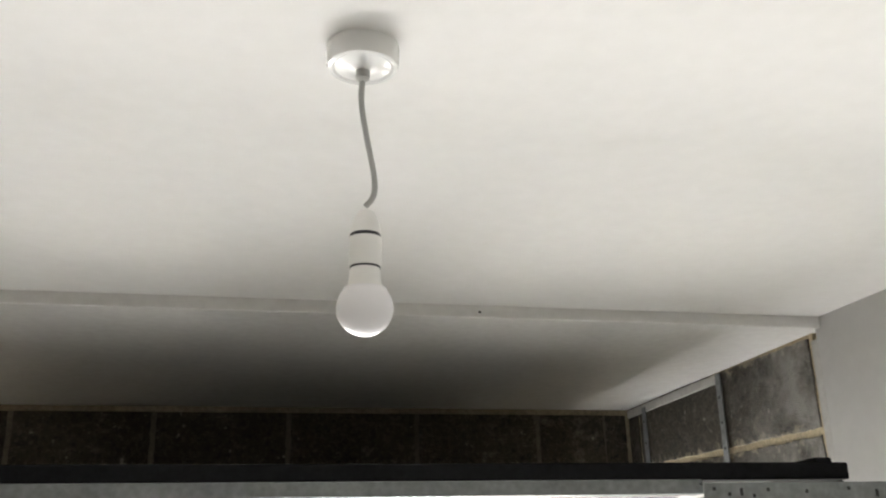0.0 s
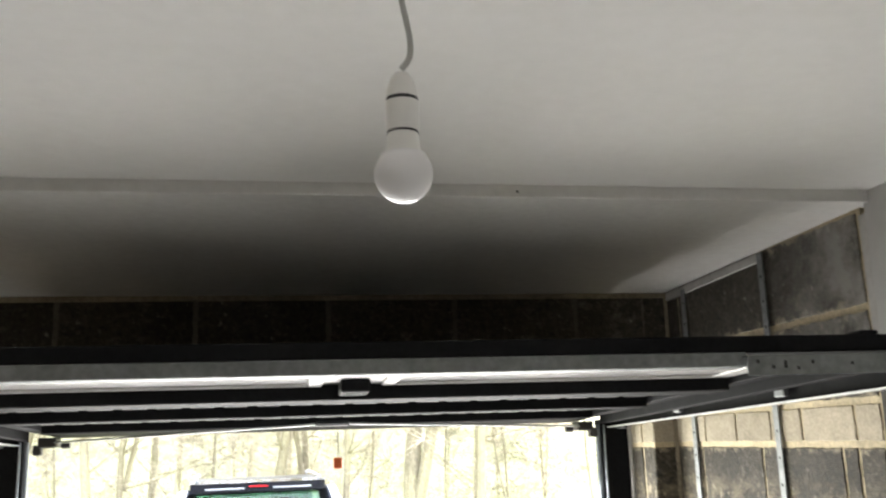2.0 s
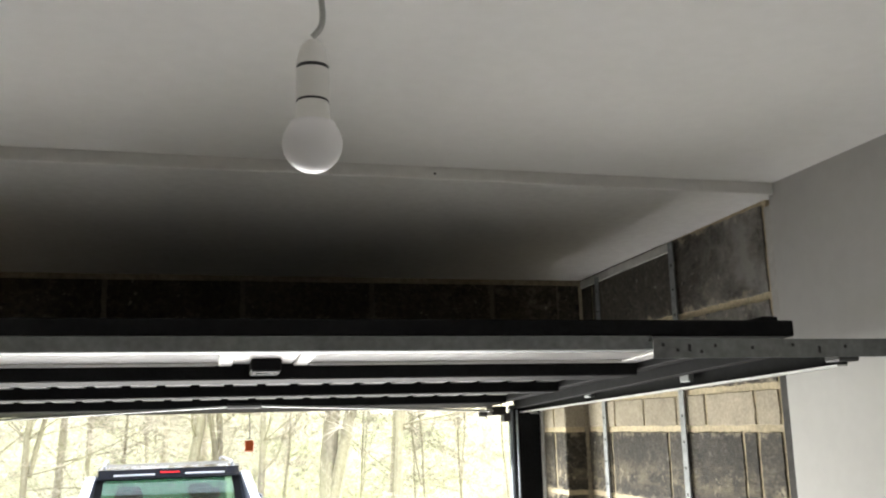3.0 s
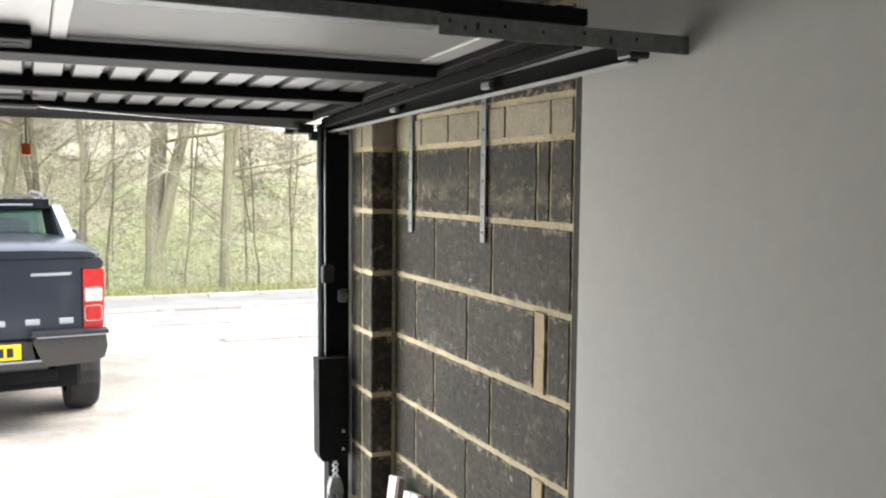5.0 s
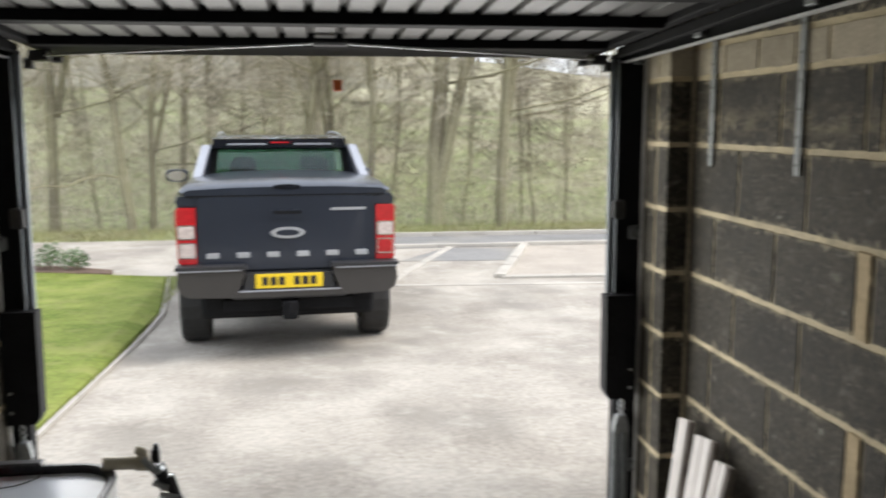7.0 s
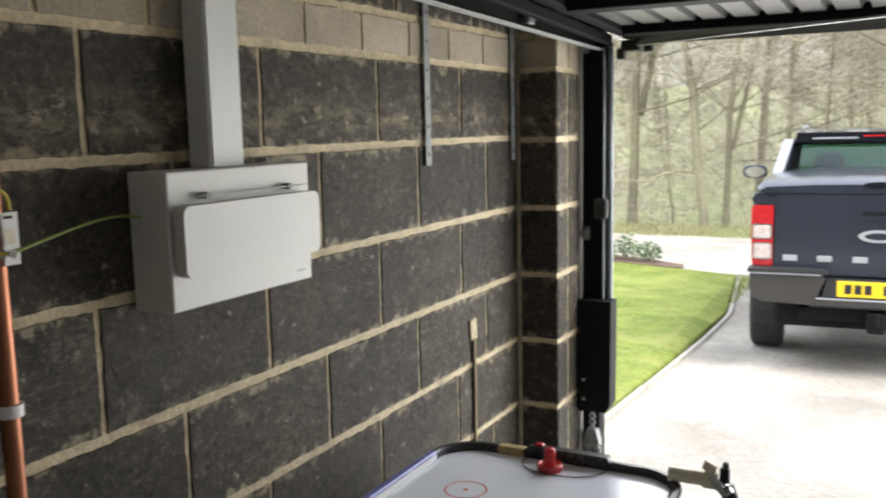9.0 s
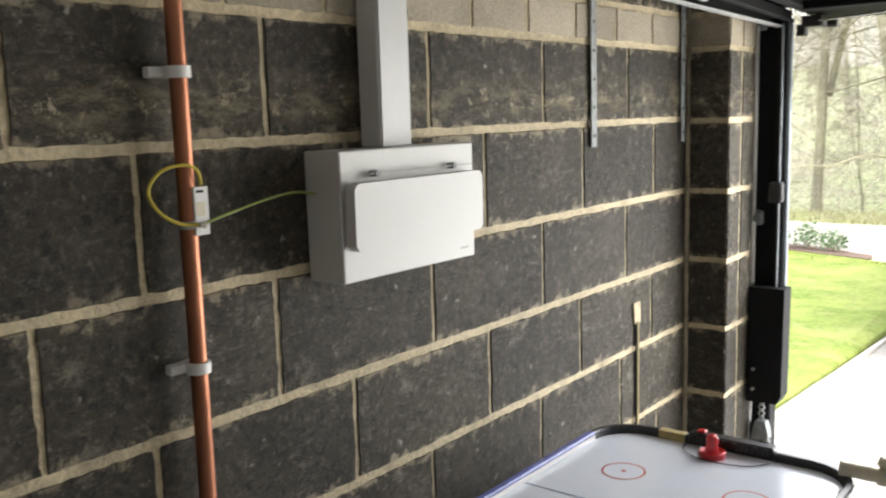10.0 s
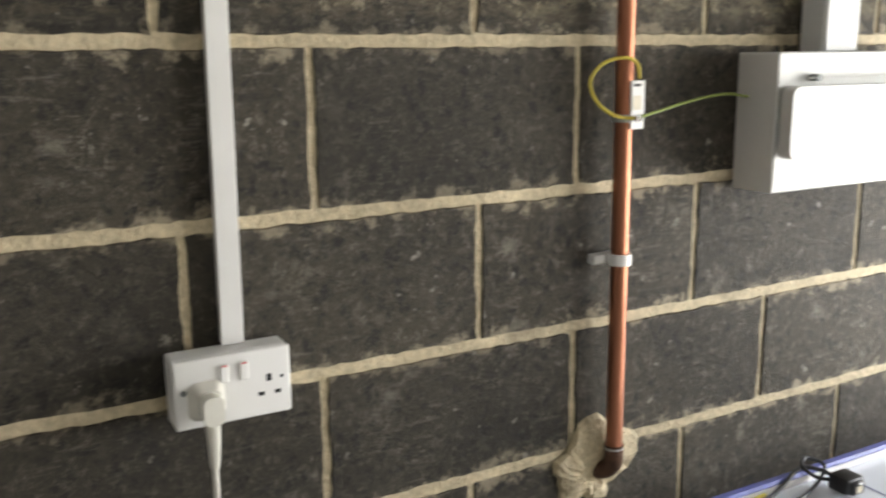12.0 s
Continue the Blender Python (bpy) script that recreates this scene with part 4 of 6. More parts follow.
for cx in (-0.912, -0.626):
    for cy in (1.828, 1.12):
        disc_line(cx, cy, 0.050, 0.004, "redline", "marking_ring")
        spot(cx, cy, 0.006, "redline", "marking_spot")
disc_line(-0.769, 1.48, 0.085, 0.004, "navy", "centre_ring")
spot(-0.769, 1.48, 0.012, "redline", "marking_spot")
for y in (1.645, 1.315):
    part("marking_line", box(TX0 + 0.012, TX1 - 0.012, y - 0.0018, y + 0.0018, LZ - 0.0006, LZ), "navy", tb)
for k in range(24):
    x = TX0 + 0.02 + k * 0.0245
    if abs(x + 0.765) > 0.088:
        part("centre_dash", box(x, x + 0.014, 1.4785, 1.4815, LZ - 0.0006, LZ), "redline", tb)
rng = random.Random(11)
for cx, cy, sp in ((-0.74, 1.66, 0.045), (-0.775, 1.545, 0.03), (-0.70, 1.72, 0.03)):
    bm = bmesh.new()
    for k in range(26):
        a, r = rng.uniform(0, 6.3), sp * rng.random() ** 0.7
        w = rng.uniform(0.002, 0.007)
        x, y = cx + r * math.cos(a) * 0.7, cy + r * math.sin(a)
        bm.faces.new([bm.verts.new((x + w * rng.uniform(0.6, 1) * math.cos(k2 * 1.2566), y + w * rng.uniform(0.6, 1) * math.sin(k2 * 1.2566), LZ + 0.0003 + 0.00002 * k)) for k2 in range(5)])
    part("scuff", bm, "brass_dark" if cx == -0.74 else "timber_end", tb, "brown scuffs worn into the surface")
for x in (TX0 + 0.07, TX1 - 0.07):
    for y in (TY0 + 0.1, TY1 - 0.1):
        part("leg", box(x - 0.03, x + 0.03, y - 0.03, y + 0.03, 0, TZ - 0.15, 0.006), "black", tb)
ml = thing("mallet", (-0.778, 2.02, TZ), "red air hockey mallet standing on the table", "mallet")
part("base", lathe([(0.030, 0.001), (0.032, 0.004), (0.032, 0.015), (0.028, 0.018), (0.023, 0.012), (0.015, 0.013)], (-0.778, 2.02, TZ), 28), "red", ml, "", True)
part("grip", lathe([(0.015, 0.012), (0.013, 0.03), (0.0145, 0.045), (0.012, 0.054), (0.004, 0.058)], (-0.778, 2.02, TZ), 20), "red", ml, "", True)
cb = thing("thin_cord", (-0.78, 2.06, TZ), "thin dark cord looped beside the goal box", "cord")
part("loop", tube(smooth_path([(-0.86, 2.075, TZ + 0.006), (-0.85, 2.02, TZ + 0.004), (-0.79, 1.985, TZ + 0.004), (-0.70, 1.995, TZ + 0.004), (-0.655, 2.04, TZ + 0.004), (-0.65, 2.075, TZ + 0.006)], 6), 0.0016, 6), "blackplastic", cb, "", True)
# black plug and lead lying on the near corner
bp = thing("black_plug", (-0.99, 1.25, TZ), "black mains plug lying on the table with its lead", "plug")
bm = box(-1.005, -0.962, 1.238, 1.284, TZ + 0.004, TZ + 0.036, 0.008, 2)
box(-0.968, -0.955, 1.245, 1.277, TZ + 0.006, TZ + 0.03, 0.004, bm=bm)
pb = part("plug_body", bm, "blackplastic", bp, "", True)
part("fuse_label", box(-0.9555, -0.9535, 1.253, 1.267, TZ + 0.012, TZ + 0.024), "cream", pb, "pale label")
part("lead", tube(smooth_path([(-1.004, 1.262, TZ + 0.02), (-1.035, 1.258, TZ + 0.022), (-1.052, 1.235, TZ + 0.026), (-1.05, 1.205, TZ + 0.022), (-1.035, 1.16, TZ + 0.014), (-1.02, 1.09, TZ + 0.01), (-1.035, 0.98, TZ + 0.006)], 7), 0.0042, 8), "blackplastic", bp, "black lead", True)
part("lead_loop", tube(smooth_path([(-1.004, 1.258, TZ + 0.016), (-1.02, 1.232, TZ + 0.02), (-1.045, 1.222, TZ + 0.034), (-1.06, 1.25, TZ + 0.038), (-1.035, 1.27, TZ + 0.026), (-1.005, 1.20, TZ + 0.01), (-0.99, 1.12, TZ + 0.006)], 7), 0.0036, 8), "blackplastic", bp, "", True)
bp.matrix_basis = Matrix.Translation((-0.02, 0.004, 0)) @ bp.matrix_basis
yc = thing("yellow_strap", (-1.05, 1.05, TZ), "short yellow strap lying along the table edge", "strap")
part("strap", tube(smooth_path([(-1.053, 1.12, TZ + 0.010), (-1.05, 1.06, TZ + 0.008), (-1.053, 0.97, TZ + 0.008)], 6), 0.0045, 8), "yellow", yc)

# ---- camera clamp on the table's far corner ----
ck = thing("camera_clamp", (-0.41, 2.1, 0.0), "cream and black camera clamp with chrome joint on a black stand", "clamp")
part("grip", tube([(-0.475, 2.075, 0.848), (-0.395, 2.10, 0.838)], 0.0165, 16), "cream", ck, "cream foam grip", True)
part("collar", tube([(-0.402, 2.098, 0.839), (-0.372, 2.105, 0.836)], 0.021, 16), "cream", ck, "", True)
bm = box(-0.366, -0.342, 2.090, 2.116, 0.835, 0.872, 0.006, 2)
box(-0.360, -0.346, 2.094, 2.112, 0.868, 0.884, 0.004, bm=bm)
part("knob", bm, "blackplastic", ck, "black knob", True)
part("lever", tube([(-0.375, 2.10, 0.862), (-0.400, 2.095, 0.874)], 0.011, 12), "cream", ck, "", True)
bm = bmesh.new()
for a, b, r in (((-0.372, 2.1, 0.838), (-0.335, 2.105, 0.80), 0.013), ((-0.335, 2.105, 0.80), (-0.318, 2.1, 0.755), 0.011), ((-0.35, 2.095, 0.80), (-0.315, 2.1, 0.79), 0.012)):
    tube([a, b], r, 12, bm)
part("joint_arm", bm, "chrome", ck, "chrome joint arm", True)
bm = bmesh.new()
for a, b, r in (((-0.35, 2.1, 0.83), (-0.33, 2.1, 0.77), 0.018), ((-0.325, 2.1, 0.80), (-0.305, 2.1, 0.735), 0.015), ((-0.345, 2.1, 0.72), (-0.30, 2.1, 0.72), 0.022)):
    tube([a, b], r, 12, bm)
part("joint_block", bm, "blackplastic", ck, "", True)
part("post", tube([(-0.318, 2.1, 0.032), (-0.318, 2.1, 0.74)], 0.016, 14), "blackplastic", ck, "black stand post", True)
part("foot", lathe([(0.14, 0.0), (0.14, 0.012), (0.03, 0.022)], (-0.318, 2.1, 0.030), 24), "blackplastic", ck)
bm = bmesh.new()
for a, b, r in (((-0.385, 2.09, 0.85), (-0.352, 2.085, 0.815), 0.009), ((-0.352, 2.085, 0.815), (-0.335, 2.08, 0.83), 0.007), ((-0.36, 2.085, 0.79), (-0.325, 2.082, 0.775), 0.008), ((-0.345, 2.08, 0.76), (-0.30, 2.085, 0.748), 0.007)):
    tube([a, b], r, 10, bm)
part("bolt", bm, "galv", ck, "bright steel bolts", True)
ck.matrix_basis = Matrix.Translation((-0.020, -0.043, -0.018)) @ ck.matrix_basis

# ---- boards leaning on the wall ----
def plank(base, top, w, t, label):
    """A grooved board from its foot to its head, w wide and t thick."""
    p = thing("board", base, label, "board", "boards leaning in the corner")
    a, b = Vector(base), Vector(top)
    d = (b - a).normalized()
    n = Vector((-1, 0, 0))
    n = (n - d * n.dot(d)).normalized()
    u = d.cross(n)
    bm = bmesh.new()
    prof = [(-w / 2, 0), (-w / 2 + 0.006, t), (-0.004, t), (0, t - 0.006), (0.004, t), (w / 2 - 0.006, t), (w / 2, 0)]
    A = [bm.verts.new(a + u * x + n * y) for x, y in prof]
    B = [bm.verts.new(b + u * x + n * y) for x, y in prof]
    k = len(prof)
    for i in range(k):
        bm.faces.new((A[i], A[(i + 1) % k], B[(i + 1) % k], B[i]))
    bm.faces.new(A[::-1]), bm.faces.new(B)
    part("plank", bm, "timber", p)
    bm = bmesh.new()
    A = [bm.verts.new(a + u * x + n * y) for x, y in ((w / 2 + 0.001, -0.004), (w / 2 + 0.010, -0.004), (w / 2 + 0.010, t - 0.004), (w / 2 + 0.001, t - 0.004))]
    B = [bm.verts.new(b - d * 0.004 + u * x + n * y) for x, y in ((w / 2 + 0.001, -0.004), (w / 2 + 0.010, -0.004), (w / 2 + 0.010, t - 0.004), (w / 2 + 0.001, t - 0.004))]
    for i in range(4):
        bm.faces.new((A[i], A[(i + 1) % 4], B[(i + 1) % 4], B[i]))
    bm.faces.new(A[::-1]), bm.faces.new(B)
    part("edge", bm, "timber_end", p, "dark grooved edge")


plank((1.16, 2.585, 0), (1.295, 2.71, 0.63), 0.085, 0.02, "tall pale primed board leaning on the block wall")
plank((1.14, 2.42, 0), (1.29, 2.535, 0.625), 0.135, 0.02, "pale primed board leaning on the block wall")
plank((1.12, 2.285, 0), (1.285, 2.385, 0.595), 0.095, 0.022, "short pale board with dark moulded edge leaning on the wall")

# ---- outside: ground, drive, lawn, kerbs ----
def ground_z(x, y):
    z = -0.02 - 0.29 * min(1, max(0, (y - 3.3) / 4.9)) - 0.05 * min(1, max(0, (y - 8.2) / 2.3))
    if y > 16.2:
        z -= 1.1 * (1 - math.cos(min(1, (y - 16.2) / 9) * math.pi)) / 2
        if y > 23:
            t = min(1, (y - 23) / 110)
            z += (14.0 - 0.12 * min(60, max(0, x))) * t ** 1.15 * (0.85 + 0.15 * math.sin(x * 0.02 + 1.0)) + 0.4 * math.sin(x * 0.06 + y * 0.05) * min(1, t * 5)
    return z


bm = bmesh.new()
ys = [-40, -10, 0, 3.17, 3.3, 4, 5, 6, 7, 8.2, 9, 10.5, 12, 14, 16.2, 17, 18, 19, 20, 21, 22, 23.5, 25.2, 28, 32, 38, 46, 56, 70, 85, 105, 130, 160, 300, 900]
xs = [-900, -300, -160, -100, -70, -50, -36, -26, -18, -12, -8, -5, -3, -1.3, 0, 1.5, 3, 5, 8, 12, 18, 26, 36, 50, 70, 100, 160, 300, 900]
vv = [[bm.verts.new((x, y, ground_z(x, y) - (0.25 if y < 3.2 else 0.012))) for x in xs] for y in ys]
for a, b in zip(vv, vv[1:]):
    for k in range(len(xs) - 1):
        bm.faces.new((a[k], a[k + 1], b[k + 1], b[k]))
structure("ground", bm, "verge", "rough grassy ground sloping into a wooded valley", "ground")


def sheet(name, outline, material, label, category, lift=0.0, thick=0.08):
    """A flat sheet on the ground with an outline of (x, y)."""
    bm = bmesh.new()
    top = [bm.verts.new((x, y, ground_z(x, y) + lift)) for x, y in outline]
    low = [bm.verts.new((x, y, ground_z(x, y) + lift - thick)) for x, y in outline]
    k = len(top)
    for i in range(k):
        bm.faces.new((top[i], top[(i + 1) % k], low[(i + 1) % k], low[i]))
    bm.faces.new(top)
    return structure(name, bm, material, label, category)


def grid_sheet(name, x0, x1, y0, y1, material, label, category, lift=0.0):
    bm = bmesh.new()
    n = 30
    rows = [[bm.verts.new((x, y0 + (y1 - y0) * j / n, ground_z(x, y0 + (y1 - y0) * j / n) + lift)) for x in (x0, x1)] for j in range(n + 1)]
    for a, b in zip(rows, rows[1:]):
        bm.faces.new((a[0], a[1], b[1], b[0]))
    return structure(name, bm, material, label, category)


grid_sheet("driveway", -1.75, 10.0, 3.17, 14.1, "drive", "pale compacted stone driveway, dusty and mottled", "driveway", 0.0)
sheet("pavement", [(-14.0, 12.59), (-1.73, 11.95), (-1.73, 14.13), (-1.73, 15.63), (-14.0, 15.8)], "drive", "pale stone path beyond the lawn", "pavement", 0.006)
sheet("road", [(-1.73, 14.13), (30.0, 14.08), (30.0, 15.34), (-1.73, 15.63)], "tarmac", "dark tarmac road along the wood", "road", 0.006)
sheet("tarmac_apron", [(1.14, 12.76), (2.81, 12.64), (3.15, 13.79), (2.0, 14.02)], "tarmac", "dark tarmac patch by the road", "road", 0.008, 0.02)
sheet("gravel_bay", [(2.43, 11.3), (9.0, 10.95), (9.0, 14.0), (3.36, 14.1)], "gravelbay", "sandy unfinished parking bay", "ground", 0.007, 0.02)
sheet("lawn", [(-14, 3.2), (-1.60, 3.2), (-1.61, 4.83), (-1.62, 7.03), (-1.65, 9.31), (-1.96, 11.73), (-3.91, 12.36), (-14.0, 12.53)], "lawn", "short bright green lawn", "lawn", 0.035, 0.06)
sheet("lawn_right", [(4.55, 8.68), (9.0, 8.18), (9.0, 10.2), (4.79, 10.01)], "lawn", "small patch of green lawn", "lawn", 0.035, 0.06)
sheet("flower_bed", [(-2.7, 12.0), (-3.79, 12.30), (-14.0, 12.57), (-14.0, 13.33), (-4.82, 13.1), (-3.4, 12.72), (-2.75, 12.3)], "soil", "brown soil flower bed at the end of the lawn", "flower bed", 0.045, 0.06)


def kerbs(name, pts, w, lift, label, unit=0.9):
    """A row of kerb stones along points."""
    rng = random.Random(3)
    parent = tagged(part(name, box(0, 0.01, 0, 0.01, -0.3, -0.29), "kerb"), label, "kerb", "", "structure")
    for (x0, y0), (x1, y1) in zip(pts, pts[1:]):
        d = math.hypot(x1 - x0, y1 - y0)
        n = max(1, round(d / unit))
        for k in range(n):
            a, b = (k + 0.008) / n, (k + 0.992) / n
            ux, uy = (x1 - x0) / d, (y1 - y0) / d
            bm = bmesh.new()
            low, top = [], []
            for t, s in ((a, -1), (b, -1), (b, 1), (a, 1)):
                x, y = x0 + (x1 - x0) * t - uy * s * w / 2, y0 + (y1 - y0) * t + ux * s * w / 2
                low.append(bm.verts.new((x, y, ground_z(x, y) - 0.1)))
                top.append(bm.verts.new((x, y, ground_z(x, y) + lift + rng.uniform(-0.003, 0.003))))
            for i in range(4):
                bm.faces.new((low[i], low[(i + 1) % 4], top[(i + 1) % 4], top[i]))
            bm.faces.new(top)
            part("kerb_stone", bm, "kerb", parent)


kerbs("kerb_lawn", [(-1.58, 3.3), (-1.58, 4.83), (-1.59, 7.03), (-1.61, 9.31), (-1.93, 11.76), (-3.86, 12.31)], 0.032, 0.026, "pale concrete edging along the lawn")
kerbs("kerb_apron", [(0.8, 10.86), (2.12, 14.19)], 0.12, 0.014, "pale flush kerb across the drive")
kerbs("kerb_bay_side", [(2.34, 11.2), (3.34, 14.2)], 0.14, 0.05, "pale kerb round the parking bay")
kerbs("kerb_bay_front", [(2.34, 11.2), (9.0, 10.85)], 0.14, 0.03, "pale kerb round the parking bay")
kerbs("kerb_bay_back", [(3.34, 14.2), (9.0, 14.1)], 0.16, 0.06, "pale kerb round the parking bay")
kerbs("kerb_road", [(1.03, 14.23), (9.0, 14.16)], 0.13, 0.05, "pale kerb along the road")
kerbs("kerb_far", [(-1.61, 15.68), (12.0, 15.4)], 0.13, 0.07, "pale kerb along the far side of the road")
kerbs("kerb_threshold", [(0.82, 10.83), (9.0, 10.23)], 0.10, 0.010, "pale flush kerb across the drive")

# ---- pickup truck ----
car = thing("pickup_truck", (0, 0, 0), "dark blue-grey double-cab pickup truck parked on the drive, seen from behind", "pickup truck")


def loft(rows, closed=True, bm=None):
    """A skin through rows of points of equal length."""
    bm = bm or bmesh.new()
    vs = [[bm.verts.new(p) for p in r] for r in rows]
    k = len(vs[0])
    for a, b in zip(vs, vs[1:]):
        for i in range(k if closed else k - 1):
            bm.faces.new((a[i], a[(i + 1) % k], b[(i + 1) % k], b[i]))
    if closed:
        bm.faces.new(vs[0][::-1]), bm.faces.new(vs[-1])
    return bm


def sec(y, hw, z0, z1, r=0.07, tuck=0.05):
    """A body section across the car."""
    return [(-hw + tuck, y, z0), (-hw, y, z0 + 0.25), (-hw, y, z1 - r), (-hw + r * 0.3, y, z1 - r * 0.3), (-hw + r, y, z1),
            (hw - r, y, z1), (hw - r * 0.3, y, z1 - r * 0.3), (hw, y, z1 - r), (hw, y, z0 + 0.25), (hw - tuck, y, z0)]


body = part("body", loft([sec(0.03, 0.845, 0.52, 1.15), sec(0.10, 0.865, 0.50, 1.17), sec(0.9, 0.885, 0.46, 1.17), sec(1.6, 0.885, 0.45, 1.17),
                          sec(2.6, 0.885, 0.45, 1.17), sec(3.3, 0.88, 0.45, 1.16), sec(3.6, 0.87, 0.45, 1.10), sec(4.6, 0.84, 0.45, 1.02), sec(4.85, 0.76, 0.5, 0.92)]), "carpaint", car, "", True)
part("tailgate", prism([(u, v) for u, v in rounded(-0.70, 0.70, 0.58, 1.165, 0.025)], "y", -0.012, 0.04), "carpaint", car, "flat dark tailgate")
lidp = [(-0.84, 1.175), (-0.84, 1.215), (-0.79, 1.258), (-0.42, 1.288), (0, 1.296), (0.42, 1.288), (0.79, 1.258), (0.84, 1.215), (0.84, 1.175)]
part("tonneau_cover", loft([[(x * 0.96, -0.005, 1.175 + (z - 1.175) * 0.55) for x, z in lidp], [(x, 0.05, 1.175 + (z - 1.175) * 0.8) for x, z in lidp], [(x, 0.35, z) for x, z in lidp], [(x, 1.5, z) for x, z in lidp]]), "carpaint", car, "hard bed cover in body colour", True)
part("cover_handle", prism([(0.115 * math.cos(k * 0.2618), 1.238 + 0.022 * math.sin(k * 0.2618)) for k in range(24)], "y", -0.012, 0.10), "cargloss", car)
part("tailgate_handle", prism(rounded(-0.13, 0.13, 0.985, 1.055, 0.012), "y", -0.022, 0.0), "carpaint", car)
part("handle_recess", box(-0.11, 0.11, -0.025, -0.021, 1.022, 1.046), "interior", car)
bd = part("badge", prism([(0.135 * math.cos(k * 0.2618), 0.872 + 0.045 * math.sin(k * 0.2618)) for k in range(24)], "y", -0.028, -0.012), "letters", car, "oval silver badge")
part("badge_inner", prism([(0.095 * math.cos(k * 0.2618), 0.872 + 0.025 * math.sin(k * 0.2618)) for k in range(24)], "y", -0.031, -0.027), "carpaint", bd)
for k in range(6):
    x = -0.59 + 0.236 * k
    part("letter_bar", box(x - 0.050, x + 0.050, -0.017, -0.011, 0.676, 0.720, 0.004), "letters", car, "silver bar in place of a letter")
part("trim_mark", prism([(0.34, 1.045), (0.625, 1.045), (0.635, 1.066), (0.36, 1.066)], "y", -0.016, -0.011), "letters", car, "small silver trim mark")
part("lid_seam", box(-0.78, 0.78, -0.014, 0.02, 1.166, 1.176), "interior", car, "dark seam under the bed cover")
for s in (-1, 1):
    def side(u0, u1):
        return min(s * u0, s * u1), max(s * u0, s * u1)
    o = [(s * u, v) for u, v in ((0.712, 1.085), (0.852, 1.085), (0.868, 1.06), (0.866, 0.9), (0.858, 0.65), (0.845, 0.635), (0.712, 0.635))]
    tl = part("tail_light", prism(o, "y", -0.015, 0.22), "lamp_red", car, "red tail light cluster")
    part("reverse_surround", prism(rounded(*side(0.718, 0.858), 0.832, 0.948, 0.02), "y", -0.020, -0.012), "chrome", tl)
    part("reverse_lens", prism(rounded(*side(0.728, 0.848), 0.842, 0.938, 0.016), "y", -0.026, -0.019), "lamp_clear", tl, "clear lens")
    part("lower_surround", prism(rounded(*side(0.718, 0.852), 0.682, 0.808, 0.02), "y", -0.020, -0.012), "chrome", tl)
    part("lower_lens", prism(rounded(*side(0.728, 0.842), 0.692, 0.798, 0.014), "y", -0.026, -0.019), "lamp_clear" if s < 0 else "lamp_red", tl)
    part("shoulder", loft([[(s * 0.70, 0.0, 1.09), (s * 0.85, 0.0, 1.09), (s * 0.868, 0.0, 1.13), (s * 0.84, 0.0, 1.172), (s * 0.70, 0.0, 1.178)], [(s * 0.70, 0.2, 1.09), (s * 0.87, 0.2, 1.09), (s * 0.884, 0.2, 1.14), (s * 0.85, 0.2, 1.178), (s * 0.70, 0.2, 1.18)]]), "carpaint", car, "", True)
    o = [(s * u, v) for u, v in ((0.855, 0.600), (0.868, 0.50), (0.845, 0.425), (0.78, 0.385), (0.47, 0.375), (0.40, 0.42), (0.345, 0.56), (0.36, 0.60))]
    corner = part("bumper_corner", prism(o, "y", -0.135, 0.10), "bumper", car, "dark grey bumper corner panel")
    # edge highlight of the bumper, modelled as a bright strip
    part("bumper_trim", prism([(s * u, v) for u, v in ((0.862, 0.592), (0.862, 0.601), (0.37, 0.601), (0.378, 0.592))], "y", -0.152, -0.13), "sail", corner, "thin bright line for the edge highlight")
    part("step_pad", prism([(s * u, v) for u, v in ((0.875, 0.602), (0.875, 0.63), (0.34, 0.63), (0.325, 0.602))], "y", -0.145, 0.02), "cartrim", corner, "dark step tread")
part("rear_bumper", prism([(-0.48, 0.40), (-0.44, 0.355), (0.44, 0.355), (0.48, 0.40), (0.36, 0.44), (0.335, 0.56), (-0.335, 0.56), (-0.36, 0.44)], "y", -0.11, 0.08), "cartrim", car, "dark grey bumper centre")
lip = part("bumper_lip", prism([(-0.47, 0.375), (0.47, 0.375), (0.40, 0.425), (-0.40, 0.425)], "y", -0.14, -0.09), "bumper", car, "dark grey lower lip")
part("lip_edge", box(-0.40, 0.40, -0.145, -0.10, 0.418, 0.428, 0.002), "sail", lip, "thin bright line for the edge highlight")
pt = part("number_plate", box(-0.265, 0.265, -0.118, -0.108, 0.440, 0.556, 0.004), "plate", car, "yellow plate")
for k, x in enumerate((-0.19, -0.125, -0.06, 0.06, 0.125, 0.19)):
    part("plate_bar", box(x - 0.022, x + 0.022, -0.121, -0.117, 0.465, 0.532), "blackplastic", pt)
part("tow_bar", box(-0.52, 0.52, 0.0, 0.09, 0.235, 0.335, 0.01), "interior", car)
bm = box(-0.06, 0.06, -0.16, 0.0, 0.19, 0.33, 0.012)
tube([(0, -0.17, 0.25), (0, -0.17, 0.34)], 0.022, 12, bm)
part("tow_hitch", bm, "interior", car, "tow hitch")
part("underbody", box(-0.70, 0.70, 0.1, 4.6, 0.16, 0.5, 0.03), "interior", car)
part("axle", tube([(-0.7, 0.95, 0.36), (0.7, 0.95, 0.36)], 0.05, 12), "interior", car)
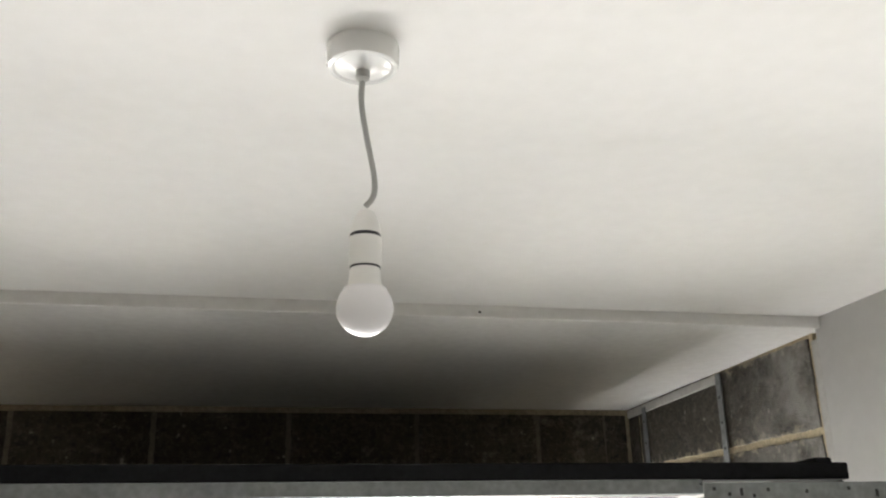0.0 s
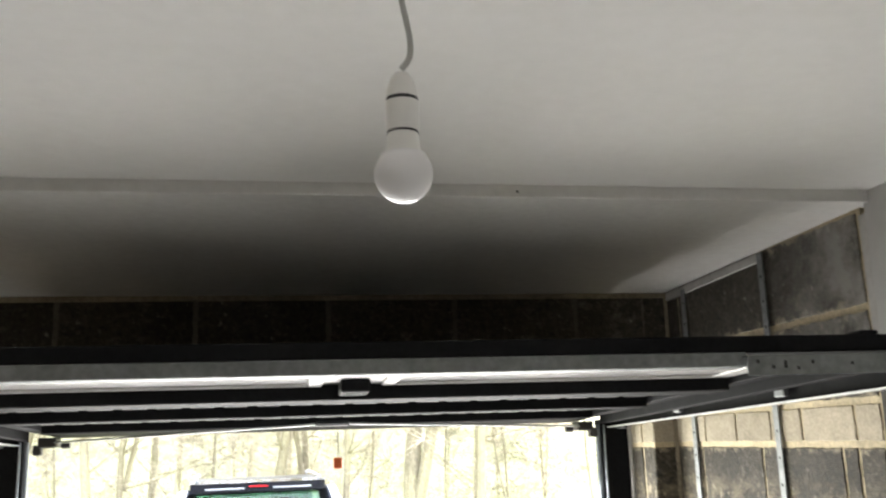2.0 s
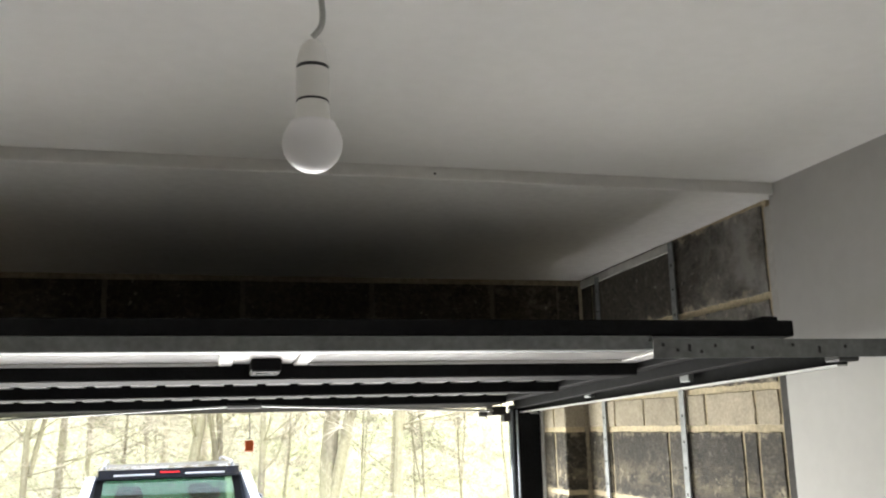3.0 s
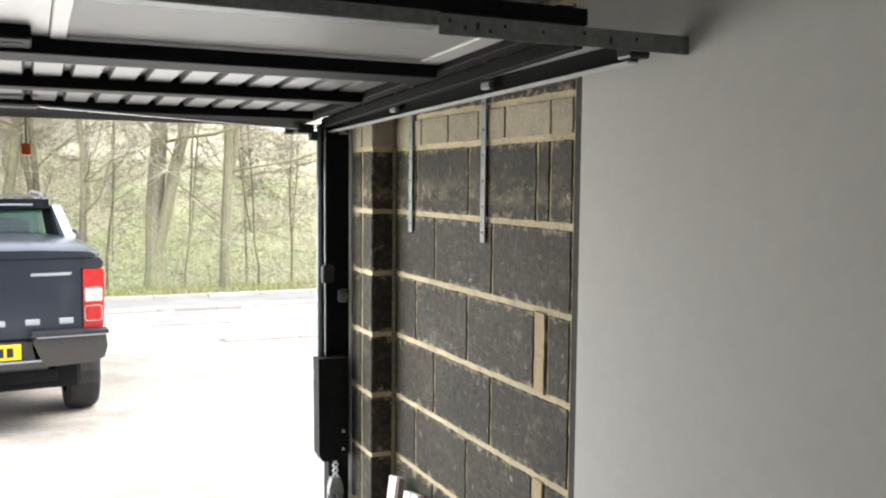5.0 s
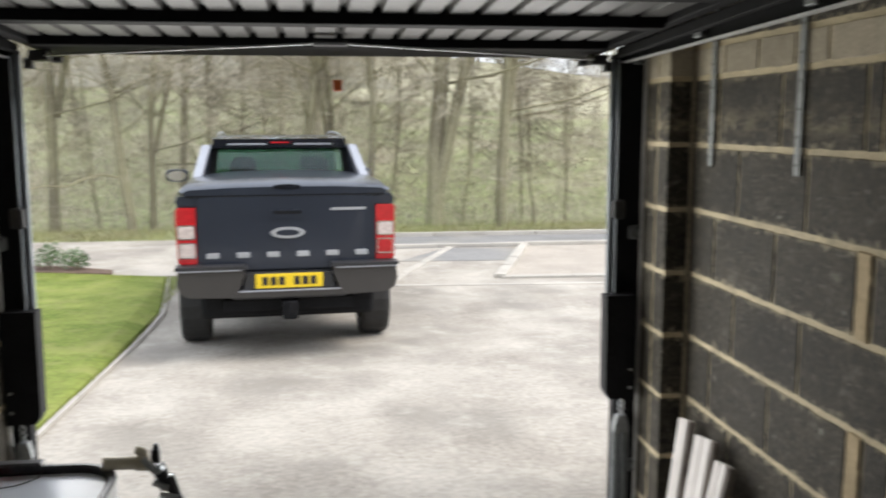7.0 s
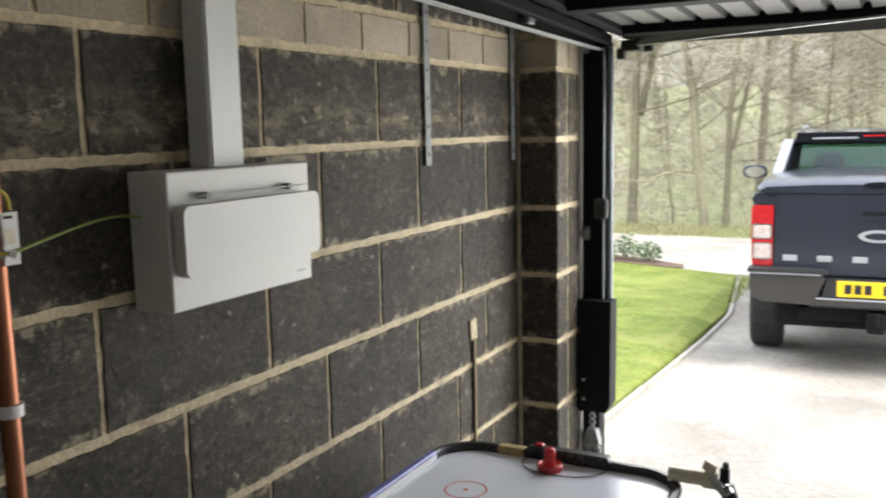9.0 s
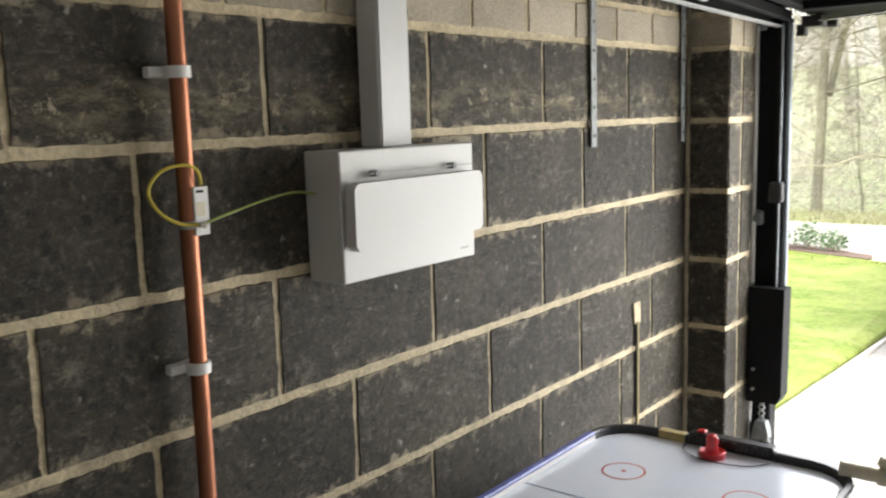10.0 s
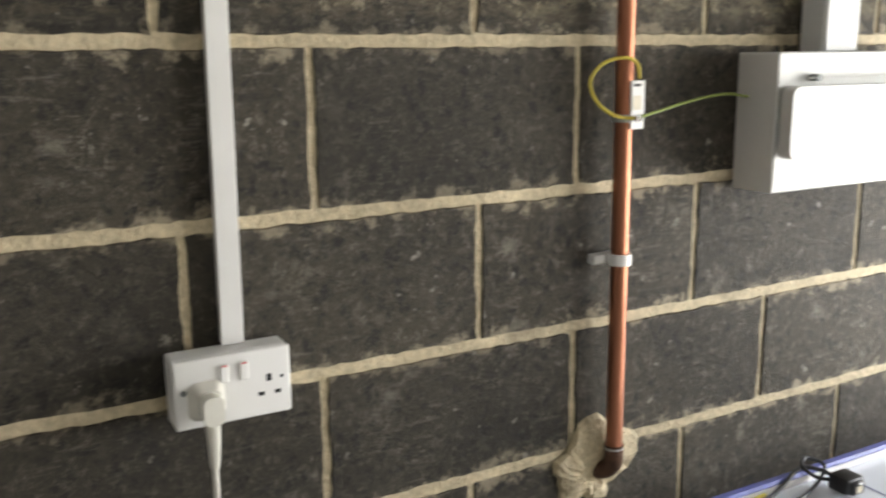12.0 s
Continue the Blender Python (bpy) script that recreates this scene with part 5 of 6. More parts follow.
for s in (-1, 1):
    for y in (0.98, 4.1):
        bm = bmesh.new()
        x0 = s * 0.79
        prof = [(0.24, -0.125), (0.355, -0.125), (0.378, -0.10), (0.385, -0.06), (0.385, 0.06), (0.378, 0.10), (0.355, 0.125), (0.24, 0.125)]
        n = 44
        rings = [[bm.verts.new((x0 + w, y + (r - (0.007 if r > 0.37 and k % 2 else 0)) * math.cos(2 * math.pi * k / n), 0.385 + (r - (0.007 if r > 0.37 and k % 2 else 0)) * math.sin(2 * math.pi * k / n))) for k in range(n)] for r, w in prof]
        for a, b in zip(rings, rings[1:]):
            for k in range(n):
                bm.faces.new((a[k], a[(k + 1) % n], b[(k + 1) % n], b[k]))
        wh = part("wheel", bm, "tyre", car, "black all-terrain tyre")
        bm = bmesh.new()
        tube([(x0 + s * 0.10, y, 0.385), (x0 + s * 0.12, y, 0.385)], 0.245, 24, bm)
        part("rim", bm, "letters", wh, "alloy rim")
    part("mud_flap", box(min(s * 0.70, s * 0.87), max(s * 0.70, s * 0.87), 1.40, 1.42, 0.18, 0.5, 0.004), "black", car)


def cabsec(y, hwb, hwt, zb, zt):
    return [(-hwb, y, zb), (-hwt - 0.02, y, zt - 0.09), (-hwt + 0.05, y, zt), (hwt - 0.05, y, zt), (hwt + 0.02, y, zt - 0.09), (hwb, y, zb)]


cab = part("cab_roof", loft([cabsec(1.70, 0.70, 0.665, 1.50, 1.585), cabsec(1.85, 0.72, 0.69, 1.48, 1.60), cabsec(2.6, 0.74, 0.69, 1.48, 1.61), cabsec(3.1, 0.74, 0.66, 1.46, 1.58)]), "carpaint", car, "", True)
part("spoiler", loft([[(-0.66, 1.60, 1.508), (0.66, 1.60, 1.508), (0.66, 1.60, 1.59), (-0.66, 1.60, 1.59)], [(-0.68, 1.78, 1.53), (0.68, 1.78, 1.53), (0.68, 1.78, 1.607), (-0.68, 1.78, 1.607)]]), "cargloss", car, "gloss black roof spoiler with brake light")
part("brake_light", box(-0.09, 0.09, 1.592, 1.602, 1.548, 1.562), "lamp_red", car)
# two silver bars drawn in place of reflections on the spoiler
for x0, x1 in ((-0.52, -0.14), (0.14, 0.52)):
    part("spoiler_gloss", box(x0, x1, 1.594, 1.602, 1.528, 1.546, 0.003), "sail", car)
for s in (-1, 1):
    part("roof_rail", tube(smooth_path([(s * 0.60, 1.72, 1.60), (s * 0.61, 1.80, 1.63), (s * 0.61, 2.9, 1.64), (s * 0.60, 3.0, 1.61)], 5), 0.011, 8), "sail", car, "silver roof rail", True)
    o = [(1.62, 1.53), (1.74, 1.53), (1.66, 1.17), (1.02, 1.17), (1.10, 1.21)]
    bm = prism(o, "x", s * 0.655, s * 0.735)
    for v in bm.verts:
        v.co.x += s * (1.53 - v.co.z) * 0.24
    part("sports_bar", bm, "sail", car, "silver sports bar beside the rear window")
    part("pillar", loft([[(s * 0.80, 1.72, 1.15), (s * 0.72, 1.72, 1.15), (s * 0.72, 1.80, 1.15), (s * 0.80, 1.80, 1.15)], [(s * 0.70, 1.76, 1.53), (s * 0.63, 1.76, 1.53), (s * 0.63, 1.84, 1.53), (s * 0.70, 1.84, 1.53)]]), "carpaint", car)
    part("side_glass", loft([[(s * 0.80, 1.85, 1.16), (s * 0.80, 3.5, 1.14), (s * 0.795, 3.5, 1.14), (s * 0.795, 1.85, 1.16)], [(s * 0.71, 1.9, 1.50), (s * 0.71, 2.95, 1.50), (s * 0.705, 2.95, 1.50), (s * 0.705, 1.9, 1.50)]]), "cabglass", car)
    mx = 1.08 if s < 0 else 0.92  # one mirror is folded in
    mr = part("mirror", loft([[(s * (mx + 0.125 * math.copysign(abs(math.cos(a)) ** 0.55, math.cos(a)) * f), 2.95 + d, 1.17 + 0.072 * math.copysign(abs(math.sin(a)) ** 0.7, math.sin(a)) * f) for a in [k * math.pi / 8 for k in range(16)]] for d, f in ((0.0, 0.9), (0.02, 1.0), (0.09, 0.85), (0.13, 0.4))]), "carpaint", car, "door mirror", True)
    bm = prism([(s * (mx + 0.10 * math.cos(k * math.pi / 8)), 1.17 + 0.056 * math.sin(k * math.pi / 8)) for k in range(16)], "y", 2.94, 2.952)
    for v in bm.verts:
        v.co.y += 0.10 * (v.co.z - 1.17) - 0.006
    part("mirror_glass", bm, "chrome", mr)
for x0, x1 in ((-0.735, -0.66), (0.66, 0.735)):
    part("window_surround", loft([[(x0, 1.675, 1.16), (x1, 1.675, 1.16), (x1, 1.695, 1.16), (x0, 1.695, 1.16)], [(x0 * 0.91, 1.74, 1.53), (x1 * 0.91, 1.74, 1.53), (x1 * 0.91, 1.76, 1.53), (x0 * 0.91, 1.76, 1.53)]]), "black", car, "black rear window edge")
part("window_head", box(-0.66, 0.66, 1.72, 1.75, 1.485, 1.535, 0.006), "black", car, "black rear window edge")
part("window_sill", box(-0.70, 0.70, 1.66, 1.69, 1.15, 1.205, 0.006), "black", car, "black rear window edge")
part("rear_window", loft([[(-0.70, 1.70, 1.16), (0.70, 1.70, 1.16), (0.70, 1.706, 1.16), (-0.70, 1.706, 1.16)], [(-0.64, 1.765, 1.53), (0.64, 1.765, 1.53), (0.64, 1.771, 1.53), (-0.64, 1.771, 1.53)]]), "cabglass", car, "green-tinted rear window")
part("windscreen", loft([[(-0.72, 3.62, 1.12), (0.72, 3.62, 1.12), (0.72, 3.626, 1.12), (-0.72, 3.626, 1.12)], [(-0.62, 3.0, 1.54), (0.62, 3.0, 1.54), (0.62, 3.006, 1.54), (-0.62, 3.006, 1.54)]]), "cabglass", car)
for x in (-0.36, 0.36):
    part("headrest", prism(rounded(x - 0.13, x + 0.13, 1.24, 1.38, 0.05), "y", 1.95, 2.05), "interior", car)
    part("seat_back", prism(rounded(x - 0.25, x + 0.25, 0.7, 1.24, 0.06), "y", 1.95, 2.10), "interior", car)
    part("headrest", prism(rounded(x - 0.12, x + 0.12, 1.24, 1.37, 0.05), "y", 2.85, 2.93), "interior", car)
part("wiper", tube([(0.05, 1.69, 1.20), (0.35, 1.70, 1.245)], 0.006, 6), "blackplastic", car)
for ch in car.children:
    if not ch.name.startswith(("wheel", "axle", "mud_flap")):
        ch.location.z += 0.21
    if ch.name.startswith(("cab_roof", "spoiler", "brake_light", "roof_rail", "rear_window", "side_glass", "pillar", "window_")):
        ch.scale.x = 0.955
car.matrix_world = pose(-0.225, 7.14, -0.305, 0, 0, 4.0)

# ---- lawn blades and bed plants ----
rng = random.Random(21)


def quads(name, items, material, label, category):
    """Many small flat leaves or blades as one mesh of stuff: items give four corners each."""
    vs, fs = [], []
    for q in items:
        n = len(vs)
        vs += [tuple(p) for p in q]
        fs.append(tuple(range(n, n + len(q))))
    me = bpy.data.meshes.new(name)
    me.from_pydata(vs, [], fs)
    me.materials.append(M[material])
    return tagged(new(name, me), label, category, "", "stuff")


def blade(x, y, z, h, w, lean):
    a = rng.uniform(0, 6.283)
    dx, dy = math.cos(a) * w, math.sin(a) * w
    lx, ly = rng.uniform(-lean, lean), rng.uniform(-lean, lean)
    return ((x - dx, y - dy, z), (x + dx, y + dy, z), (x + lx, y + ly, z + h))


items = []
for k in range(42000):
    x = -1.66 - abs(rng.gauss(0, 2.2))
    y = rng.uniform(3.3, 12.3)
    if y > 11.7 + (-1.96 - x) * 0.3 and x > -3.9:
        continue
    items.append(blade(x, y, ground_z(x, y) + 0.03, rng.uniform(0.012, 0.036), 0.0045, 0.018))
for k in range(1500):
    x, y = rng.uniform(4.7, 8), rng.uniform(8.7, 10.0)
    items.append(blade(x, y, ground_z(x, y) + 0.03, rng.uniform(0.015, 0.035), 0.005, 0.014))
quads("lawn_grass", items, "grass", "short mown grass blades", "grass")
items = []
for k in range(16000):
    x, y = rng.uniform(-10, 14), 15.75 + abs(rng.gauss(0, 1.1))
    items.append(blade(x, y, ground_z(x, y) - 0.01, rng.uniform(0.03, 0.16) * (0.5 + rng.random()), 0.008, 0.12))
quads("verge_grass", items, "dryverge", "rough tufted grass along the edge of the wood", "grass")


def leafy(cx, cy, cz, rx, rz, n, size):
    out = []
    for k in range(n):
        a, b = rng.uniform(0, 6.283), rng.random()
        r = rx * math.sqrt(rng.random())
        x, y, z = cx + r * math.cos(a), cy + r * math.sin(a), cz + rz * b * (1 - 0.5 * (r / rx) ** 2)
        u = Vector((rng.gauss(0, 1), rng.gauss(0, 1), rng.gauss(0, 0.6))).normalized() * size * rng.uniform(0.6, 1.3)
        v = Vector((rng.gauss(0, 1), rng.gauss(0, 1), rng.gauss(0, 1))).cross(u).normalized() * size * 0.45
        p = Vector((x, y, z))
        out.append((p - u, p - v, p + u, p + v))
    return out


def shrub(x, y, r, h, label):
    sh = thing("shrub", (x, y, ground_z(x, y) + 0.045), label, "shrub", "bed plants")
    base = ORG[sh]
    bm = bmesh.new()
    for k in range(7):
        a = k * 0.9
        tube([base, base + Vector((0.5 * r * math.cos(a), 0.5 * r * math.sin(a), 0.55 * h)), base + Vector((0.8 * r * math.cos(a), 0.8 * r * math.sin(a), 0.85 * h))], 0.005, 5, bm, r1=0.002)
    part("stem", bm, "bark", sh)
    bm = bmesh.new()
    for q in leafy(x, y, base.z + 0.04, r, h, int(420 * r / 0.25), 0.03):
        bm.faces.new([bm.verts.new(p) for p in q])
    part("leaves", bm, "shrub", sh)


for x, y, r, h in ((-4.7, 12.75, 0.27, 0.34), (-5.25, 12.85, 0.31, 0.40), (-5.9, 12.8, 0.25, 0.34), (-4.05, 12.5, 0.22, 0.38), (-6.7, 12.95, 0.34, 0.45), (-4.4, 12.6, 0.16, 0.22), (-3.62, 12.55, 0.2, 0.34), (-3.25, 12.42, 0.17, 0.28)):
    shrub(x, y, r, h, "low green shrub planted in the flower bed")

# ---- the wood: bare spring trees ----
def make_tree(seed, height, radius, lean, forks, twigs, fork_at=0.0):
    """A crooked trunk, drooping and rising limbs and a crown of fine twigs, standing at the origin."""
    rg = random.Random(seed)
    trunk, fine = bmesh.new(), []

    def grow(p, d, length, r, level):
        pts, q = [p.copy()], p.copy()
        n = 11 if level == 0 else (6 if level == 1 else 4)
        wander = (0.055, 0.17, 0.24, 0.26)[level]
        for k in range(n):
            d = (d + Vector((rg.gauss(0, wander), rg.gauss(0, wander), rg.gauss(0.03 if level else 0.02, wander * 0.6)))).normalized()
            q = q + d * length / n
            pts.append(q.copy())
        tube(pts, r, 9 if level == 0 else (6 if level == 1 else 4), trunk, r1=r * (0.4 if level < 2 else 0.2))
        if level < 3:
            kids = forks if level == 0 else (5 if level == 1 else 4)
            for k in range(kids):
                t = rg.uniform((0.17 if radius > 0.06 else 0.10) if level == 0 else 0.15, 1.0)
                i = min(len(pts) - 2, int(t * (len(pts) - 1)))
                a = rg.uniform(0, 6.283)
                side = Vector((math.cos(a), math.sin(a), rg.uniform(-0.15, 0.75))).normalized()
                grow(pts[i], (d * 0.25 + side).normalized(), length * rg.uniform(0.2, 0.42), r * rg.uniform(0.10, 0.25) * (1 - 0.35 * t) + 0.0018, level + 1)
        else:
            for k in range(twigs):
                b = pts[rg.randrange(1, len(pts))]
                u = Vector((rg.gauss(0, 1), rg.gauss(0, 1), rg.gauss(0.1, 0.7))).normalized() * rg.uniform(0.25, 0.9)
                w = u.orthogonal().normalized() * 0.0028
                fine.append((b - w, b + w, b + u))

    tube([Vector((0, 0, -0.3)), Vector((0, 0, 0.0)), Vector((0, 0, 0.35))], radius * 1.6, 9, trunk, r1=radius * 1.0, cap=False)
    grow(Vector((0, 0, 0.3)), Vector((lean, 0.02, 1)).normalized(), height, radius, 0)
    if fork_at:
        grow(Vector((lean * fork_at, 0, fork_at)), Vector((0.13, 0.05, 1)).normalized(), height * 0.8, radius * 0.72, 0)
    return trunk, fine


TREES = []
for k, (h, r, lean, forks, tw, fork) in enumerate(((12, 0.17, 0.02, 15, 8, 0.0), (9, 0.085, 0.07, 18, 9, 1.9), (13, 0.165, -0.03, 15, 8, 0.5), (6, 0.032, -0.08, 15, 7, 0.0),
                                                   (11, 0.115, 0.10, 16, 8, 0.0), (5, 0.022, 0.14, 13, 7, 0.9))):
    tr, fine = make_tree(100 + k, h, r, lean, forks, tw, fork)
    t = thing("tree", (0, 0, 0), "bare mossy woodland tree in early spring", "tree", "trees of the wood")
    part("trunk", tr, "bark", t, "", True)
    bm = bmesh.new()
    for q in fine:
        bm.faces.new([bm.verts.new(p) for p in q])
    part("crown", bm, "twig", t, "thin leafless twigs")
    TREES.append(t)
spots = [(2.30, 17.6, 2, 0, 1.05), (3.55, 17.2, 1, 20, 1.15), (1.02, 17.5, 4, 90, 0.62), (-0.45, 18.2, 4, 40, 0.95), (0.35, 19.0, 1, 200, 0.9), (-3.55, 17.6, 4, 150, 0.8), (-3.2, 17.9, 1, 10, 0.8),
         (-3.0, 20.5, 1, 60, 1.1), (6.6, 19.5, 3, 300, 1.0), (4.7, 20.5, 3, 70, 1.0), (1.7, 21, 3, 170, 1.1), (-1.7, 20, 3, 250, 1.2), (-5.2, 18.5, 1, 20, 1.2),
         (0.1, 19.8, 3, 120, 1.0), (2.95, 18.1, 5, 30, 1.1), (4.4, 18.0, 5, 160, 1.2), (5.3, 18.8, 5, 260, 1.3), (-2.2, 18.4, 5, 80, 1.2), (-4.4, 18.7, 5, 210, 1.1), (-6.4, 19.2, 4, 100, 0.9)]
rng = random.Random(77)
for k in range(34):
    y = 20.5 + 33 * rng.random() ** 1.1
    spots.append((rng.uniform(-0.62, 0.5 if k % 4 == 0 else 0.12) * y, y, rng.choice((1, 3, 3, 5, 5, 5)), rng.uniform(0, 360), rng.uniform(0.8, 1.5)))
for x, y, v, rot, sc in spots:
    m = pose(x, y, ground_z(x, y), 0, 0, rot) @ Matrix.Diagonal((sc, sc, sc, 1))
    ob = copy_thing(TREES[v], m)
    ob.matrix_basis = m
for t in TREES:
    t.matrix_basis = pose(-16 - 3 * TREES.index(t), 24, ground_z(-16, 24))

# brushwood and young leaves between the trunks
items = []
for k in range(74000):
    y = 18.0 + 24 * rng.random() ** 1.3
    x = rng.uniform(-0.66, 0.62) * y
    high = k % 3
    right = x > 0.13 * y
    z = ground_z(x, y) + (5.5 * rng.random() ** (2.2 if right else 1.2) if high else 1.7 * rng.random() ** 1.6)
    ln = rng.uniform(0.25, 1.0)
    u = Vector((rng.gauss(0, 0.8), rng.gauss(0, 0.6), rng.gauss(0.35, 0.65))).normalized() * ln
    w = Vector((u.z, 0, -u.x)).normalized() * rng.uniform(0.0016, 0.0036) * (y / 18)
    p = Vector((x, y, z))
    items.append((p - w, p + w, p + u))
quads("brushwood", items, "twig", "tangled bare brushwood under the trees", "undergrowth")
items = []
for k in range(120000):
    y = 16.4 + 24 * rng.random() ** 1.4
    x = rng.uniform(-0.66, 0.62) * y
    low = rng.random() < (0.75 if x > 0.1 * y else 0.6)
    z = ground_z(x, y) + (0.75 * rng.random() ** 1.8 if low else 4.0 * rng.random() ** 1.1)
    dense = noise.noise(Vector((x * 0.45, y * 0.45, z * 0.5)))
    if dense < (-0.05 if x > 0.1 * y else 0.12) or (not low and rng.random() < 0.45):
        continue
    s = rng.uniform(0.006, 0.017) * (y / 18)
    u = Vector((rng.gauss(0, 1), rng.gauss(0, 1), rng.gauss(0, 1))).normalized() * s
    v = u.orthogonal().normalized() * s * 0.6
    p = Vector((x, y, z))
    items.append((p - u, p - v, p + u, p + v))
quads("undergrowth", items, "leaf", "fresh green leaves of the undergrowth", "undergrowth")
# open meadow and dry field across the valley, seen between the trees
def slope_sheet(name, xr, yr, material, label, n=18):
    bm = bmesh.new()
    g = [[bm.verts.new((y * (xr[0] + (xr[1] - xr[0]) * i / n), y, ground_z(y * (xr[0] + (xr[1] - xr[0]) * i / n), y) + 0.35 - 0.75 * max(0, 1 - (y - 24) / 9))) for i in range(n + 1)] for y in (yr[0] + (yr[1] - yr[0]) * j / n for j in range(n + 1))]
    for a, b in zip(g, g[1:]):
        for i in range(n):
            bm.faces.new((a[i], a[i + 1], b[i + 1], b[i]))
    structure(name, bm, material, label, "field")


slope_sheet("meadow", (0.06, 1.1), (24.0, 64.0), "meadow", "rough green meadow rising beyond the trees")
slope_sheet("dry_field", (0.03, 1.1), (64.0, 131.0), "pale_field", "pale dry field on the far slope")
# far wooded hillside
bm = bmesh.new()
n = 120
for row, (y, top) in enumerate(((75, 8.5), (120, 12.0))):
    low = [bm.verts.new((-150 + 300 * k / n, y, -3)) for k in range(n + 1)]
    high = [bm.verts.new((-150 + 300 * k / n, y + 2, top - (0.60, 0.42)[row] * max(0, -150 + 300 * k / n) + 0.8 * noise.noise(Vector((k * 0.4, row * 9.0, 0))) + 0.35 * noise.noise(Vector((k * 1.7, row * 5.0, 3))))) for k in range(n + 1)]
    for k in range(n):
        bm.faces.new((low[k], low[k + 1], high[k + 1], high[k]))
structure("backdrop", bm, "hill", "distant wooded hillside, haze put into its pale colour", "backdrop")
bm = bmesh.new()
low = [bm.verts.new((-400 + 800 * k / n, 190, 0)) for k in range(n + 1)]
high = [bm.verts.new((x, 195, 17.0 - 0.088 * max(0, x) + 1.2 * noise.noise(Vector((x * 0.05, 2.0, 0))) + 0.5 * noise.noise(Vector((x * 0.3, 7.0, 3))))) for x in (-400 + 800 * k / n for k in range(n + 1))]
for k in range(n):
    bm.faces.new((low[k], low[k + 1], high[k + 1], high[k]))
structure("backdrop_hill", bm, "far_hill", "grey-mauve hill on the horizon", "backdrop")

# ---- pieces of the walls ----
def piece_mesh(name, ln, ht, seed, material, depth=0.0075, axis="y", jit=0.0023):
    """A block face with an uneven outline, standing out along the wall's normal; ln by ht, centred."""
    rg = random.Random(seed)
    nu, nv = max(2, int(ln / 0.017)), max(2, int(ht / 0.017))
    out = []
    for k in range(nu):
        out.append((-ln / 2 + ln * k / nu, -ht / 2))
    for k in range(nv):
        out.append((ln / 2, -ht / 2 + ht * k / nv))
    for k in range(nu):
        out.append((ln / 2 - ln * k / nu, ht / 2))
    for k in range(nv):
        out.append((-ln / 2, ht / 2 - ht * k / nv))
    ph = [rg.uniform(0, 6.28) for k in range(4)]
    out = [(u + 0.2 * jit * math.sin(v * 45 + ph[0]) + rg.uniform(-jit, jit) * 0.8, v + 0.2 * jit * math.sin(u * 38 + ph[1]) + rg.uniform(-jit, jit) * 0.8) for u, v in out]
    bm = bmesh.new()
    def put(u, v, w):
        return (w, u, v) if axis == "y" else (u, w, v)
    back = [bm.verts.new(put(u, v, 0)) for u, v in out]
    face = [bm.verts.new(put(u * (1 - 0.003 / ln), v * (1 - 0.006 / ht), depth - rg.uniform(0, 0.0012))) for u, v in out]
    k = len(out)
    for i in range(k):
        bm.faces.new((back[i], back[(i + 1) % k], face[(i + 1) % k], face[i]))
    bm.faces.new(face)
    bmesh.ops.recalc_face_normals(bm, faces=bm.faces)
    me = bpy.data.meshes.new(name)
    bm.to_mesh(me)
    bm.free()
    me.materials.append(M[material])
    return me


CACHE = {}


def piece(name, parent, centre, ln, ht, material, axis="y", flip=False):
    key = (name, round(ln, 3), round(ht, 3), axis, len([1 for kk in CACHE if kk[:4] == (name, round(ln, 3), round(ht, 3), axis)]) and random.randrange(3))
    if key not in CACHE:
        CACHE[key] = piece_mesh(name, ln, ht, len(CACHE), material, axis=axis)
    ob = new(name, CACHE[key])
    ob.parent = parent
    turn = 180 if flip else 0
    ob.matrix_basis = pose(*centre, 0, 0, turn)
    return ob


JOINT = 0.0155


def course(parent, x, normal, z0, z1, y0, y1, joints, name="block", material="block"):
    """One course along y between y0 and y1, cut at the joints."""
    cuts = [y0] + sorted(j for j in joints if y0 + 0.02 < j < y1 - 0.02) + [y1]
    for a, b in zip(cuts, cuts[1:]):
        ln = b - a - 0.0115
        if ln < 0.02:
            continue
        piece(name, parent, (x - normal * 0.006, (a + b) / 2, (z0 + z1) / 2), ln, z1 - z0 - JOINT, material, "y", normal < 0)


random.seed(4)
BEDS = [0, 0.225, 0.45, 0.675, 0.90, 1.122, 1.35, 1.583, ZB0]
LEFT = {7: (0.62, 1.07, 1.515, 1.965, 2.42), 6: (0.366, 0.808, 1.26, 1.71, 2.16, 2.595), 5: (0.183, 0.627, 1.069, 1.508, 1.953, 2.41),
        4: (0.368, 0.808, 1.255, 1.712, 2.14, 2.58), 3: (0.16, 0.61, 1.06, 1.49, 1.935, 2.375)}
for i in range(8):
    ph = 0.15 if i % 2 else 0.375
    far = LEFT.get(i, [ph + UNIT * k for k in range(6)])
    course(wall_left, XL, 1, BEDS[i], BEDS[i + 1], -0.32, YF, list(far) + [far[0] - UNIT * k for k in range(1, 9)])
    right = [2.64 - 0.402 * k for k in range(4)] if i % 2 else [2.482 - 0.402 * k for k in range(3)]
    if i in (3, 5, 7):
        right = [2.64, 2.237, 1.835, 1.768]
    course(wall_right, XR, -1, i * COURSE, (i + 1) * COURSE, YP + 0.06, YF, right)
